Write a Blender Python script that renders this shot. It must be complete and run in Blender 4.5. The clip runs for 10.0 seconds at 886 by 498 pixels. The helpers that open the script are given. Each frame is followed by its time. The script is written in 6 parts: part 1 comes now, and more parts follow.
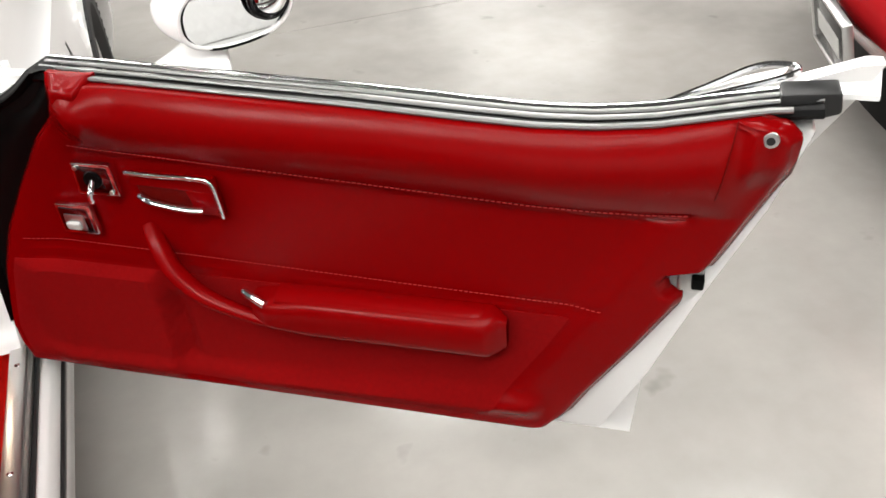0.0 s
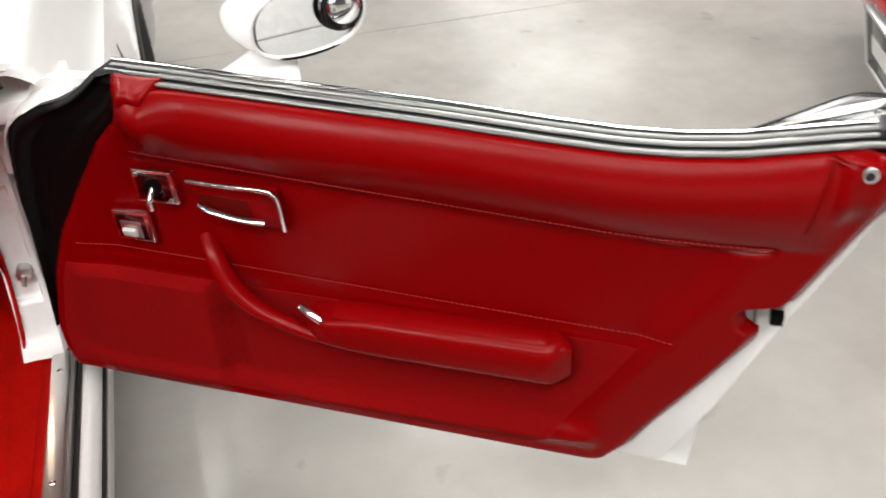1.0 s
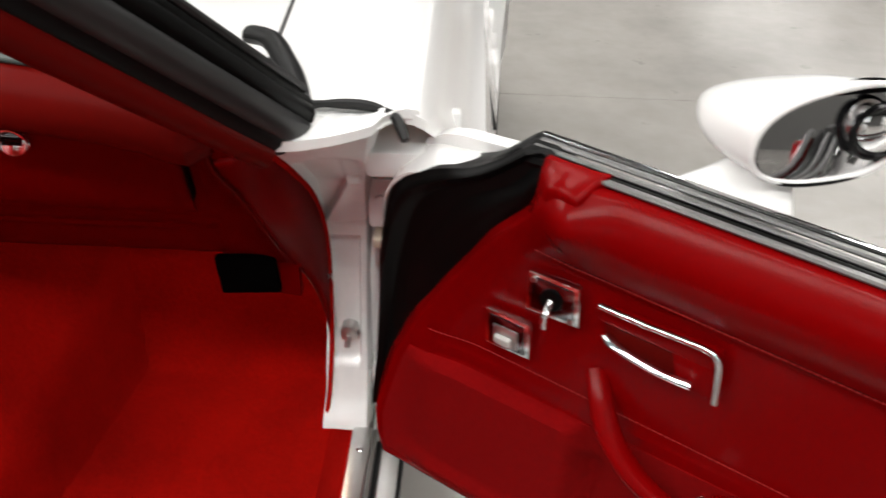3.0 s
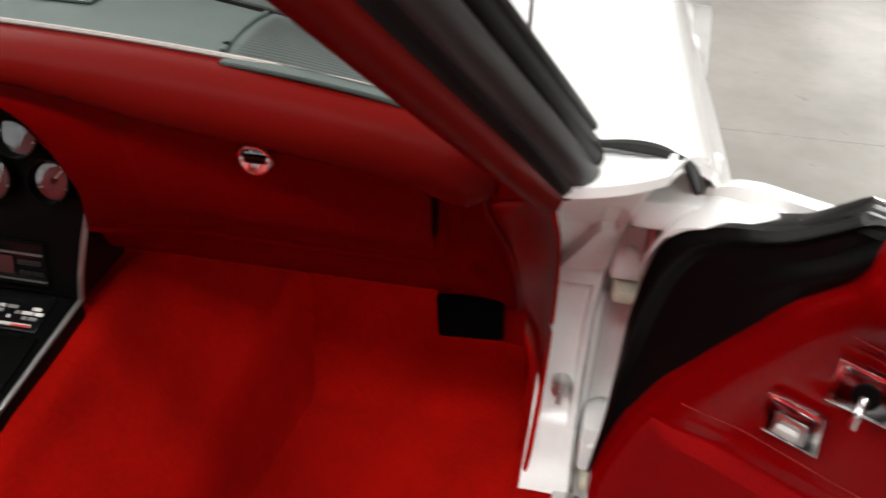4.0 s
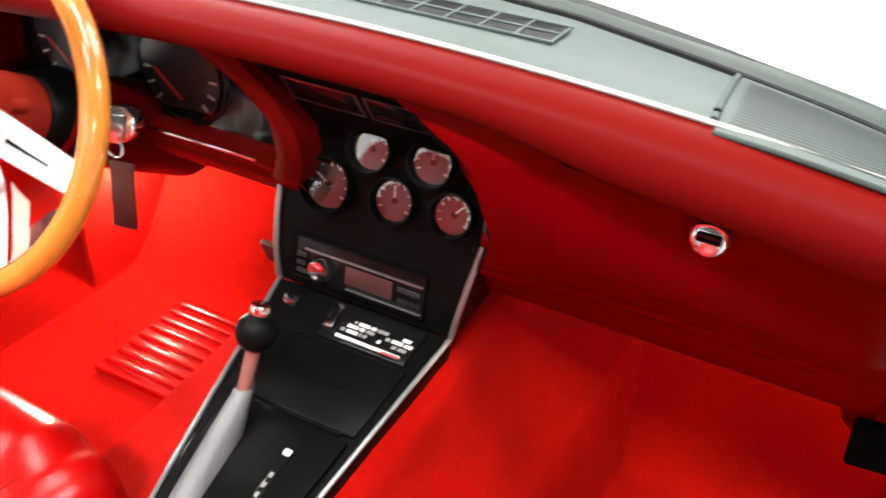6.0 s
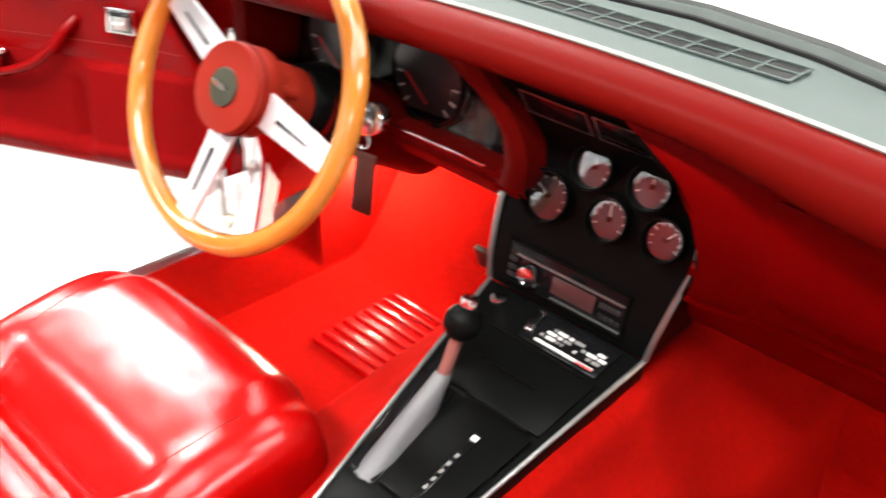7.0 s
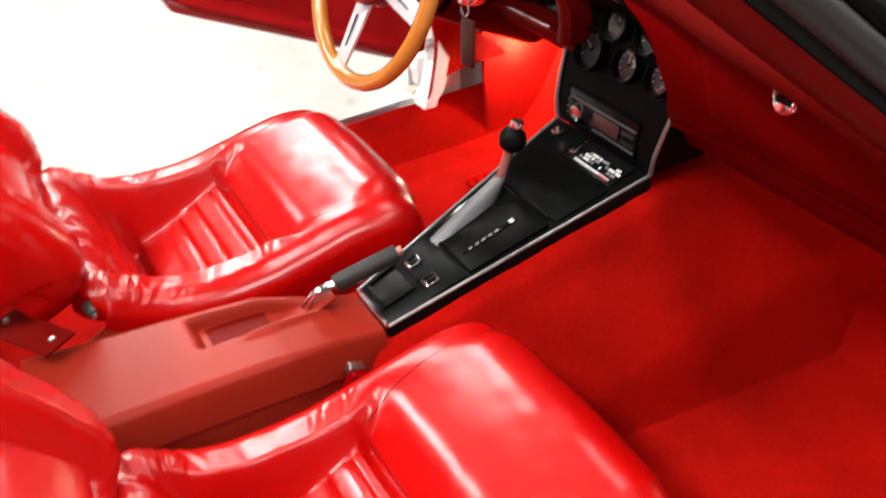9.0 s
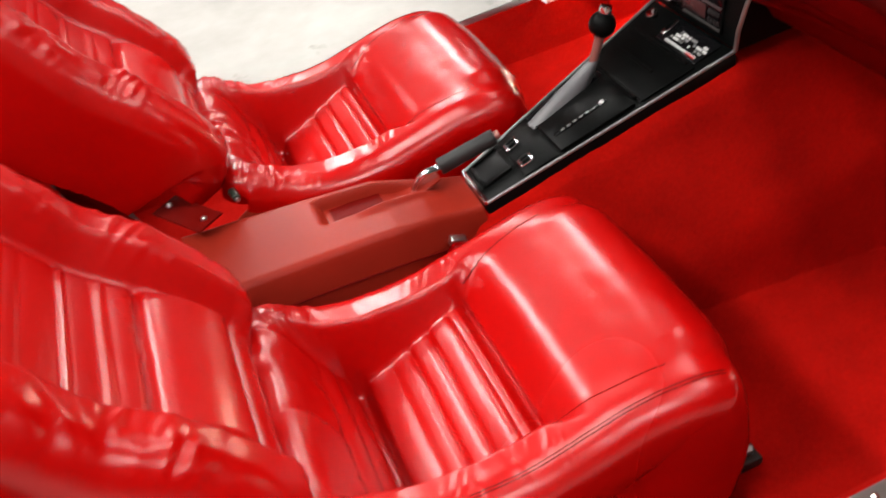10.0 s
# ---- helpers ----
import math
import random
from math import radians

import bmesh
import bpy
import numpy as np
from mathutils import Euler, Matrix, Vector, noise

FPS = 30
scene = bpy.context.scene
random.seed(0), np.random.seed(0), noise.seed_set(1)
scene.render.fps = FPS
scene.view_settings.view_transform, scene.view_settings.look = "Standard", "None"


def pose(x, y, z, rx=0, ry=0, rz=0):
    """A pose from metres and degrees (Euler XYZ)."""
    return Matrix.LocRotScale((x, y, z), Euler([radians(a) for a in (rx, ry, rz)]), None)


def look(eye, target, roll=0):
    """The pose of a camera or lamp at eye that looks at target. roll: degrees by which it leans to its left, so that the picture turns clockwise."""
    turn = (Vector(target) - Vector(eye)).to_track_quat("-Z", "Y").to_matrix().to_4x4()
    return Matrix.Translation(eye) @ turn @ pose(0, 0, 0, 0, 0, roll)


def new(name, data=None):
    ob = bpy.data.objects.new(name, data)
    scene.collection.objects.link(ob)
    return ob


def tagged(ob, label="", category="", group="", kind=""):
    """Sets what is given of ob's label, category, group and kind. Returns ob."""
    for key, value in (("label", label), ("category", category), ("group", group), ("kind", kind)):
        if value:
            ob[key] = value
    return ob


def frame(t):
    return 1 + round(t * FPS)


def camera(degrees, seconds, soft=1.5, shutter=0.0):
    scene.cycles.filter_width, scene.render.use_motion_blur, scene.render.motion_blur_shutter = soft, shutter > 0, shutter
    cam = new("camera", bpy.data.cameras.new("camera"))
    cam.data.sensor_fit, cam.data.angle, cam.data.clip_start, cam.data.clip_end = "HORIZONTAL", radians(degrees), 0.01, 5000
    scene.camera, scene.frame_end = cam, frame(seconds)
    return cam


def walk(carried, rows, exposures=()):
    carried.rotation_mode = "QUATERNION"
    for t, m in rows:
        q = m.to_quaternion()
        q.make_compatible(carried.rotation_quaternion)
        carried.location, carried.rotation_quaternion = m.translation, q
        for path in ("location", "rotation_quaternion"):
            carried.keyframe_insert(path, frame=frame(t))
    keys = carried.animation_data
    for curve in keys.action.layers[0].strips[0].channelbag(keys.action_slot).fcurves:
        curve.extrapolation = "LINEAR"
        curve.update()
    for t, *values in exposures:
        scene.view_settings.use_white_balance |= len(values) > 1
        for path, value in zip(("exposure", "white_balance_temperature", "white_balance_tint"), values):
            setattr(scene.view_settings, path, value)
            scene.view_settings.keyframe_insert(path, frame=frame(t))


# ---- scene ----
cam = camera(53.4, 10.0, shutter=0.5)
PATH = [
    (0, (1.03, -0.893, 1.306), (1.502, 0.65, 0.125), -3.9),
    (0.5, (1.014, -0.882, 1.304), (1.469, 0.673, 0.131), -3.9),
    (1, (0.98, -0.842, 1.303), (1.428, 0.722, 0.14), -2.3),
    (1.5, (0.97, -0.744, 1.286), (1.252, 0.855, 0.118), -1.0),
    (2, (0.971, -0.637, 1.277), (1.025, 0.998, 0.126), 0.4),
    (2.2, (0.959, -0.611, 1.27), (0.942, 1.032, 0.13), 1.3),
    (3.3, (0.757, -0.514, 1.241), (0.68, 1.165, 0.157), 1.8),
    (3.5, (0.728, -0.499, 1.232), (0.582, 1.178, 0.153), 1.9),
    (4, (0.631, -0.441, 1.221), (0.384, 1.223, 0.139), 2.9),
    (4.5, (0.55, -0.413, 1.213), (0.151, 1.224, 0.135), 2.9),
    (5, (0.488, -0.397, 1.208), (-0.03, 1.209, 0.135), 3.6),
    (5.2, (0.462, -0.396, 1.202), (-0.069, 1.223, 0.155), 3.5),
    (6.3, (0.407, -0.422, 1.204), (-0.378, 1.084, 0.148), 5.1),
    (6.5, (0.406, -0.431, 1.21), (-0.439, 1.049, 0.164), 5.2),
    (7, (0.436, -0.457, 1.212), (-0.666, 0.85, 0.174), 4.6),
    (7.5, (0.55, -0.483, 1.244), (-0.736, 0.632, 0.194), 4.0),
    (7.8, (0.637, -0.523, 1.26), (-0.646, 0.569, 0.181), 3.5),
    (8, (0.711, -0.535, 1.261), (-0.6, 0.522, 0.181), 2.2),
    (8.5, (0.823, -0.554, 1.283), (-0.515, 0.442, 0.18), -0.1),
    (9, (0.925, -0.482, 1.302), (-0.505, 0.264, 0.12), -4.4),
    (9.5, (1.024, -0.432, 1.316), (-0.454, 0.065, 0.063), -8.6),
    (10, (1.1, -0.422, 1.336), (-0.398, -0.119, 0.047), -15.9),
]
# the clip's automatic exposure, in stops
EXPOSURES = [(0, -0.85), (2.2, -1.0), (3.5, -1.25), (4.5, -0.45), (5.2, 0.1), (6.3, 0.35), (7.5, 0.05), (9, -0.3), (10, -0.65)]
walk(cam, [(t, look(eye, target, roll)) for t, eye, target, roll in PATH], EXPOSURES)
# ceiling light panels, all unseen, some added only to brighten: place and power
# pair at x -7.3 added to put sheen on the far seat
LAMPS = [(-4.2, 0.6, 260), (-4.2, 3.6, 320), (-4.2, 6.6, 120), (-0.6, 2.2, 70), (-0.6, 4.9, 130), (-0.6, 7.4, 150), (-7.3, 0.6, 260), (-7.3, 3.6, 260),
         # (6.4, 0.4) boosted for the driver door, (6.6, -7.0) added for the south wall
         (3.4, 2.2, 140), (3.4, 4.9, 180), (4.4, 7.6, 260), (-4.2, -2.6, 340), (1.2, -0.7, 120), (6.4, 0.4, 320), (6.6, -7.0, 380), (0.6, -2.9, 330), (-2.2, -2.7, 170),
         (6.4, 10.9, 45), (6.7, 13.6, 45), (6.5, 16.4, 45), (6.6, 19.0, 45)]

# ---- world and light ----
world = bpy.data.worlds.new("showroom_world")
scene.world = world
world.use_nodes = True
bgn = world.node_tree.nodes["Background"]
bgn.inputs[0].default_value = (0.95, 0.97, 1.0, 1)
bgn.inputs[1].default_value = 0.05
scene.view_settings.exposure = 0.0


# ---- materials ----
def mat(name, base, rough=0.5, metal=0.0, var=0.0, vscale=8.0, bump=0.0, bscale=200.0, coat=0.0, spec=0.5, rvar=0.0,
        mottle=0.0, mscale=1.5, detail=6.0, sheen=0.0, emit=None, estr=0.0, stain=0.0, sscale=5.0):
    m = bpy.data.materials.new(name)
    m.use_nodes = True
    nt = m.node_tree
    b = nt.nodes["Principled BSDF"]
    b.inputs["Roughness"].default_value = rough
    b.inputs["Metallic"].default_value = metal
    b.inputs["Specular IOR Level"].default_value = spec
    b.inputs["Coat Weight"].default_value = coat
    b.inputs["Coat Roughness"].default_value = 0.08
    if sheen:
        b.inputs["Sheen Weight"].default_value = sheen
        b.inputs["Sheen Roughness"].default_value = 0.6
        b.inputs["Sheen Tint"].default_value = (*base, 1)
    col = (*base, 1)
    b.inputs["Base Color"].default_value = col
    geo = nt.nodes.new("ShaderNodeNewGeometry")

    def nz(scale, det=6.0, rg=0.6):
        n = nt.nodes.new("ShaderNodeTexNoise")
        n.inputs["Scale"].default_value = scale
        n.inputs["Detail"].default_value = det
        n.inputs["Roughness"].default_value = rg
        nt.links.new(geo.outputs["Position"], n.inputs["Vector"])
        return n
    last = None
    if var or mottle:
        n = nz(vscale, detail)
        mx = nt.nodes.new("ShaderNodeMix")
        mx.data_type = "RGBA"
        mx.inputs[6].default_value = tuple(max(0, c * (1 - var)) for c in base) + (1,)
        mx.inputs[7].default_value = tuple(min(1, c * (1 + var)) for c in base) + (1,)
        nt.links.new(n.outputs["Fac"], mx.inputs[0])
        last = mx.outputs[2]
        if mottle:
            n2 = nz(mscale, 4)
            ramp = nt.nodes.new("ShaderNodeMapRange")
            ramp.inputs[1].default_value, ramp.inputs[2].default_value = 0.18, 0.82
            ramp.inputs[3].default_value, ramp.inputs[4].default_value = 1 - mottle, 1 + mottle * 0.5
            nt.links.new(n2.outputs["Fac"], ramp.inputs[0])
            mu = nt.nodes.new("ShaderNodeVectorMath")
            mu.operation = "SCALE"
            nt.links.new(last, mu.inputs[0])
            nt.links.new(ramp.outputs[0], mu.inputs["Scale"])
            last = mu.outputs[0]
        if stain:
            n5 = nz(sscale, 3, 0.55)
            sr = nt.nodes.new("ShaderNodeMapRange")
            sr.inputs[1].default_value, sr.inputs[2].default_value = 0.66, 0.76
            sr.inputs[3].default_value, sr.inputs[4].default_value = 1.0, 1 - stain
            nt.links.new(n5.outputs["Fac"], sr.inputs[0])
            ms = nt.nodes.new("ShaderNodeVectorMath")
            ms.operation = "SCALE"
            nt.links.new(last, ms.inputs[0])
            nt.links.new(sr.outputs[0], ms.inputs["Scale"])
            last = ms.outputs[0]
        nt.links.new(last, b.inputs["Base Color"])
    if rvar:
        n3 = nz(vscale * 0.25, 1, 0.4)
        mr = nt.nodes.new("ShaderNodeMapRange")
        mr.inputs[1].default_value, mr.inputs[2].default_value = 0.3, 0.7
        mr.inputs[3].default_value, mr.inputs[4].default_value = max(0.02, rough - rvar), rough + rvar
        nt.links.new(n3.outputs["Fac"], mr.inputs[0])
        nt.links.new(mr.outputs[0], b.inputs["Roughness"])
    if bump:
        n4 = nz(bscale, 3)
        bp = nt.nodes.new("ShaderNodeBump")
        bp.inputs["Strength"].default_value = bump
        bp.inputs["Distance"].default_value = 0.002
        nt.links.new(n4.outputs["Fac"], bp.inputs["Height"])
        nt.links.new(bp.outputs[0], b.inputs["Normal"])
    if emit:
        b.inputs["Emission Color"].default_value = (*emit, 1)
        b.inputs["Emission Strength"].default_value = estr
    return m


M_VINYL = mat("red_vinyl", (0.176, 0.0003, 0.0008), 0.25, spec=0.10, var=0.08, vscale=5, bump=0.04, bscale=420)
M_LEATHER = mat("red_leather", (0.36, 0.0010, 0.0008), 0.25, spec=0.47, var=0.14, vscale=7, bump=0.07, bscale=420, rvar=0.05)
# purer red than M_DASH, and brighter to offset the shade under the pad
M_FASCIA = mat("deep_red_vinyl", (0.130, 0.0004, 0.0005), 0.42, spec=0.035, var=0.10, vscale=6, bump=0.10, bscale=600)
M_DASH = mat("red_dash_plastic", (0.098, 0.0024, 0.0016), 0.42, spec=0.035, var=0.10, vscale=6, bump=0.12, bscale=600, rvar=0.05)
M_TRIM = mat("faded_red_plastic", (0.205, 0.0135, 0.0065), 0.40, spec=0.12, var=0.12, vscale=9, bump=0.15, bscale=500, rvar=0.06)
M_CARPET = mat("red_carpet", (0.42, 0.0040, 0.0017), 0.95, var=0.35, vscale=160, bump=1.0, bscale=900, mottle=0.42, mscale=5, sheen=0.15, spec=0.05)
M_DOORCARPET = mat("red_door_carpet", (0.205, 0.001, 0.0015), 0.9, var=0.25, vscale=200, bump=0.6, bscale=900, spec=0.08)
M_WHITE = mat("white_paint", (0.80, 0.80, 0.79), 0.22, var=0.02, vscale=3, coat=0.6)
M_JAMB = mat("white_jamb_paint", (0.84, 0.85, 0.84), 0.30, var=0.06, vscale=12, rvar=0.08, mottle=0.08, mscale=14, coat=0.2)
M_BLACK = mat("black_plastic", (0.0025, 0.0027, 0.0026), 0.34, spec=0.055, var=0.3, vscale=20, bump=0.12, bscale=700, rvar=0.08)
M_COVER = mat("black_sheet_rubber", (0.0025, 0.0025, 0.0025), 0.42, spec=0.10, var=0.2, vscale=20, bump=0.1, bscale=300)
M_GLOSSBLACK = mat("gloss_black", (0.004, 0.004, 0.0045), 0.16, spec=0.22, var=0.2, vscale=30)
M_RUBBER = mat("black_rubber", (0.012, 0.012, 0.012), 0.5, spec=0.3, var=0.25, vscale=30, bump=0.1, bscale=400, rvar=0.08)
M_GREYRUB = mat("grey_rubber", (0.016, 0.016, 0.016), 0.45, spec=0.3, var=0.25, vscale=25, rvar=0.08)
M_CHROME = mat("chrome", (0.80, 0.80, 0.80), 0.13, 1.0, var=0.05, vscale=20)
M_ALU = mat("aluminium", (0.60, 0.60, 0.59), 0.32, 1.0, var=0.08, vscale=20, rvar=0.03)
M_SILVER = mat("silver_spokes", (0.78, 0.78, 0.79), 0.35, 0.55, var=0.06, vscale=30, rvar=0.06)
M_EDGE = mat("dull_bright_trim", (0.24, 0.24, 0.235), 0.32, 0.75, var=0.08, vscale=30)
M_GREYTOP = mat("grey_dash_vinyl", (0.056, 0.074, 0.069), 0.50, spec=0.22, var=0.12, vscale=10, bump=0.15, bscale=700, rvar=0.06)
M_GREYDK = mat("dark_grey_boot", (0.10, 0.10, 0.105), 0.48, var=0.2, vscale=25, bump=0.2, bscale=300)
M_DIAL = mat("dial_face", (0.02, 0.02, 0.022), 0.35, var=0.2, vscale=50)
M_WHITEMARK = mat("white_marking", (0.52, 0.52, 0.50), 0.5, var=0.05, vscale=60)
M_REDMARK = mat("red_marking", (0.5, 0.02, 0.02), 0.5, var=0.05, vscale=60)
M_PINKDIAL = mat("reddish_display", (0.055, 0.022, 0.022), 0.18, var=0.2, vscale=40)
M_CONCRETE = mat("polished_concrete", (0.35, 0.334, 0.313), 0.17, var=0.10, vscale=14, mottle=0.34, mscale=1.3, detail=8, bump=0.06, bscale=3.0, stain=0.30, sscale=7.0)
M_JOINT = mat("joint_filler", (0.16, 0.155, 0.15), 0.7, var=0.15, vscale=30)
# unseen walls and ceiling: dark tones chosen to cut bounce and grey reflections
M_WALL = mat("wall_paint", (0.10, 0.098, 0.095), 0.8, var=0.04, vscale=2, bump=0.05, bscale=120)
M_CEIL = mat("ceiling_paint", (0.03, 0.03, 0.03), 0.85, var=0.04, vscale=2)
M_REDCAR = mat("red_car_paint", (0.32, 0.008, 0.01), 0.2, var=0.05, vscale=3, coat=0.8)
M_WOOD = mat("varnished_wood", (0.46, 0.16, 0.022), 0.16, var=0.30, vscale=26, coat=0.7, mottle=0.2, mscale=9)
M_KNOB = mat("dark_green_plastic", (0.010, 0.020, 0.014), 0.35, var=0.2, vscale=50)
M_CREAM = mat("cream_sealant", (0.62, 0.58, 0.46), 0.55, var=0.15, vscale=40, mottle=0.2, mscale=60)
M_FOB = mat("brown_leather", (0.045, 0.014, 0.009), 0.45, var=0.3, vscale=60, bump=0.2, bscale=300)
M_LEVER = mat("dull_pink_metal", (0.26, 0.105, 0.09), 0.35, 0.4, var=0.2, vscale=30)
M_STITCH = mat("red_thread", (0.34, 0.010, 0.010), 0.6, var=0.1, vscale=100)
M_TYRE = mat("tyre_rubber", (0.02, 0.02, 0.02), 0.7, var=0.3, vscale=40, bump=0.3, bscale=120)
M_LAMP = mat("lamp_diffuser", (0.9, 0.9, 0.9), 0.5, emit=(1.0, 0.98, 0.95), estr=8.0)
M_BULB = mat("lit_lens", (0.9, 0.85, 0.7), 0.4, emit=(1.0, 0.82, 0.52), estr=5.0)
# glow of the unseen south window, put in for reflections
M_GLOWPANE = mat("glowing_pane", (0.9, 0.9, 0.9), 0.3, emit=(0.93, 0.97, 1.0), estr=2.4)
# chrome with its dark interior reflection put into the base colour
M_DKCHROME = mat("chrome_dark_reflection", (0.16, 0.16, 0.165), 0.12, 1.0, var=0.1, vscale=30)
M_GREYMARK = mat("grey_marking", (0.16, 0.16, 0.155), 0.5, var=0.1, vscale=60)
M_VOID = mat("black_open_mesh", (0.001, 0.001, 0.001), 0.8, spec=0.02, var=0.3, vscale=200, bump=0.3, bscale=900)
M_EMBLEM = mat("dark_olive_enamel", (0.035, 0.036, 0.022), 0.35, spec=0.3, var=0.2, vscale=80)
# pale base colour paints the light grey highlight along the pad bead
M_BEAD = mat("highlit_bead", (0.30, 0.27, 0.25), 0.45, spec=0.4, var=0.15, vscale=60)
M_DKGREEN = mat("dark_grey_green_trim", (0.022, 0.030, 0.027), 0.45, spec=0.25, var=0.2, vscale=30, bump=0.1, bscale=500)
M_MIRROR = mat("mirror_glass", (0.9, 0.9, 0.9), 0.02, 1.0)


def glass_mat(name, tint, gloss, rough):
    """Thin glass: clear, with a share of mirror gloss."""
    m = bpy.data.materials.new(name)
    m.use_nodes = True
    nt = m.node_tree
    nt.nodes.remove(nt.nodes["Principled BSDF"])
    tr = nt.nodes.new("ShaderNodeBsdfTransparent")
    tr.inputs["Color"].default_value = (*tint, 1)
    gl = nt.nodes.new("ShaderNodeBsdfGlossy")
    gl.inputs["Roughness"].default_value = rough
    mx = nt.nodes.new("ShaderNodeMixShader")
    mx.inputs[0].default_value = gloss
    nt.links.new(tr.outputs[0], mx.inputs[1])
    nt.links.new(gl.outputs[0], mx.inputs[2])
    nt.links.new(mx.outputs[0], nt.nodes["Material Output"].inputs["Surface"])
    return m


M_GLASS = glass_mat("clear_glass", (0.93, 0.97, 0.95), 0.05, 0.02)
M_LENS = glass_mat("gauge_lens_glass", (0.80, 0.80, 0.80), 0.11, 0.05)


# ---- mesh helpers ----
def thing(name, label, category, at=(0, 0, 0), rz=0.0, group="", kind=""):
    ob = new(name)
    ob.empty_display_size = 0.1
    ob.matrix_basis = pose(*at, 0, 0, rz)
    return tagged(ob, label, category, group, kind)


def root_of(ob):
    while ob.parent:
        ob = ob.parent
    return ob


def part(name, bm, material, parent=None, label="", local=False, smooth=True, angle=40):
    """Link a bmesh as one mesh object under a thing or a part. World coordinates unless local."""
    bmesh.ops.recalc_face_normals(bm, faces=bm.faces)
    me = bpy.data.meshes.new(name)
    if parent and not local:
        bm.transform(root_of(parent).matrix_basis.inverted())
    lim = radians(angle)
    if smooth:
        for f in bm.faces:
            f.smooth = True
        for e in bm.edges:
            if len(e.link_faces) == 2 and e.calc_face_angle(0) > lim:
                e.smooth = False
    bm.to_mesh(me)
    bm.free()
    me.materials.append(material)
    ob = new(name, me)
    if parent:
        ob.parent = parent
    if label:
        tagged(ob, label)
    return ob


def box(x0, x1, y0, y1, z0, z1, bev=0.0, seg=2):
    bm = bmesh.new()
    bmesh.ops.create_cube(bm, size=1)
    for v in bm.verts:
        v.co = Vector(((x0 + x1) / 2 + v.co.x * (x1 - x0), (y0 + y1) / 2 + v.co.y * (y1 - y0), (z0 + z1) / 2 + v.co.z * (z1 - z0)))
    if bev:
        bmesh.ops.bevel(bm, geom=bm.edges[:], offset=bev, segments=seg, profile=0.5, affect="EDGES")
    return bm


def boxm(sx, sy, sz, m, bev=0.0, seg=2):
    """A bevelled box of that size centred at the pose m."""
    bm = box(-sx / 2, sx / 2, -sy / 2, sy / 2, -sz / 2, sz / 2, bev, seg)
    bm.transform(m)
    return bm


def cyl(p0, p1, r0, r1=None, n=24, bev=0.0):
    r1 = r0 if r1 is None else r1
    p0, p1 = Vector(p0), Vector(p1)
    bm = bmesh.new()
    bmesh.ops.create_cone(bm, cap_ends=True, segments=n, radius1=r0, radius2=r1, depth=(p1 - p0).length)
    if bev:
        bmesh.ops.bevel(bm, geom=[e for e in bm.edges if any(len(f.verts) > 4 for f in e.link_faces)], offset=bev, segments=2, profile=0.5, affect="EDGES")
    q = (p1 - p0).to_track_quat("Z", "Y").to_matrix().to_4x4()
    bm.transform(Matrix.Translation((p0 + p1) / 2) @ q)
    return bm


def ball(c, r, sx=1, sy=1, sz=1, n=24):
    bm = bmesh.new()
    bmesh.ops.create_uvsphere(bm, u_segments=n, v_segments=n // 2, radius=r)
    bm.transform(Matrix.Translation(c) @ Matrix.Diagonal((sx, sy, sz, 1)))
    return bm


def smooth_path(pts, per=8, closed=False):
    """Catmull-Rom through the points."""
    P = [Vector(p) for p in pts]
    out = []
    n = len(P)
    for i in range(n if closed else n - 1):
        p0 = P[i - 1] if (i or closed) else P[0]
        p1, p2 = P[i], P[(i + 1) % n]
        p3 = P[(i + 2) % n] if (closed or i + 2 < n) else P[-1]
        for k in range(per):
            t = k / per
            out.append(0.5 * ((2 * p1) + (p2 - p0) * t + (2 * p0 - 5 * p1 + 4 * p2 - p3) * t * t + (3 * p1 - p0 - 3 * p2 + p3) * t ** 3))
    if not closed:
        out.append(P[-1])
    return out


def tube(pts, r, n=10, closed=False, flat=1.0, up=(0, 0, 1), taper=None):
    """Sweep a round (or flattened) section along the points."""
    bm = bmesh.new()
    rings = []
    N = len(pts)
    for i, p in enumerate(pts):
        p = Vector(p)
        a = Vector(pts[i - 1]) if (i or closed) else p
        b = Vector(pts[(i + 1) % N]) if (closed or i + 1 < N) else p
        d = (b - a).normalized()
        s = d.cross(Vector(up))
        s = s.normalized() if s.length > 1e-5 else Vector((1, 0, 0))
        w = s.cross(d)
        rr = r * (taper(i / max(1, N - 1)) if taper else 1)
        rings.append([bm.verts.new(p + s * rr * math.cos(2 * math.pi * k / n) + w * rr * flat * math.sin(2 * math.pi * k / n)) for k in range(n)])
    for i in range(N if closed else N - 1):
        A, B = rings[i], rings[(i + 1) % N]
        for k in range(n):
            bm.faces.new((A[k], A[(k + 1) % n], B[(k + 1) % n], B[k]))
    if not closed:
        bm.faces.new(rings[0][::-1])
        bm.faces.new(rings[-1])
    return bm


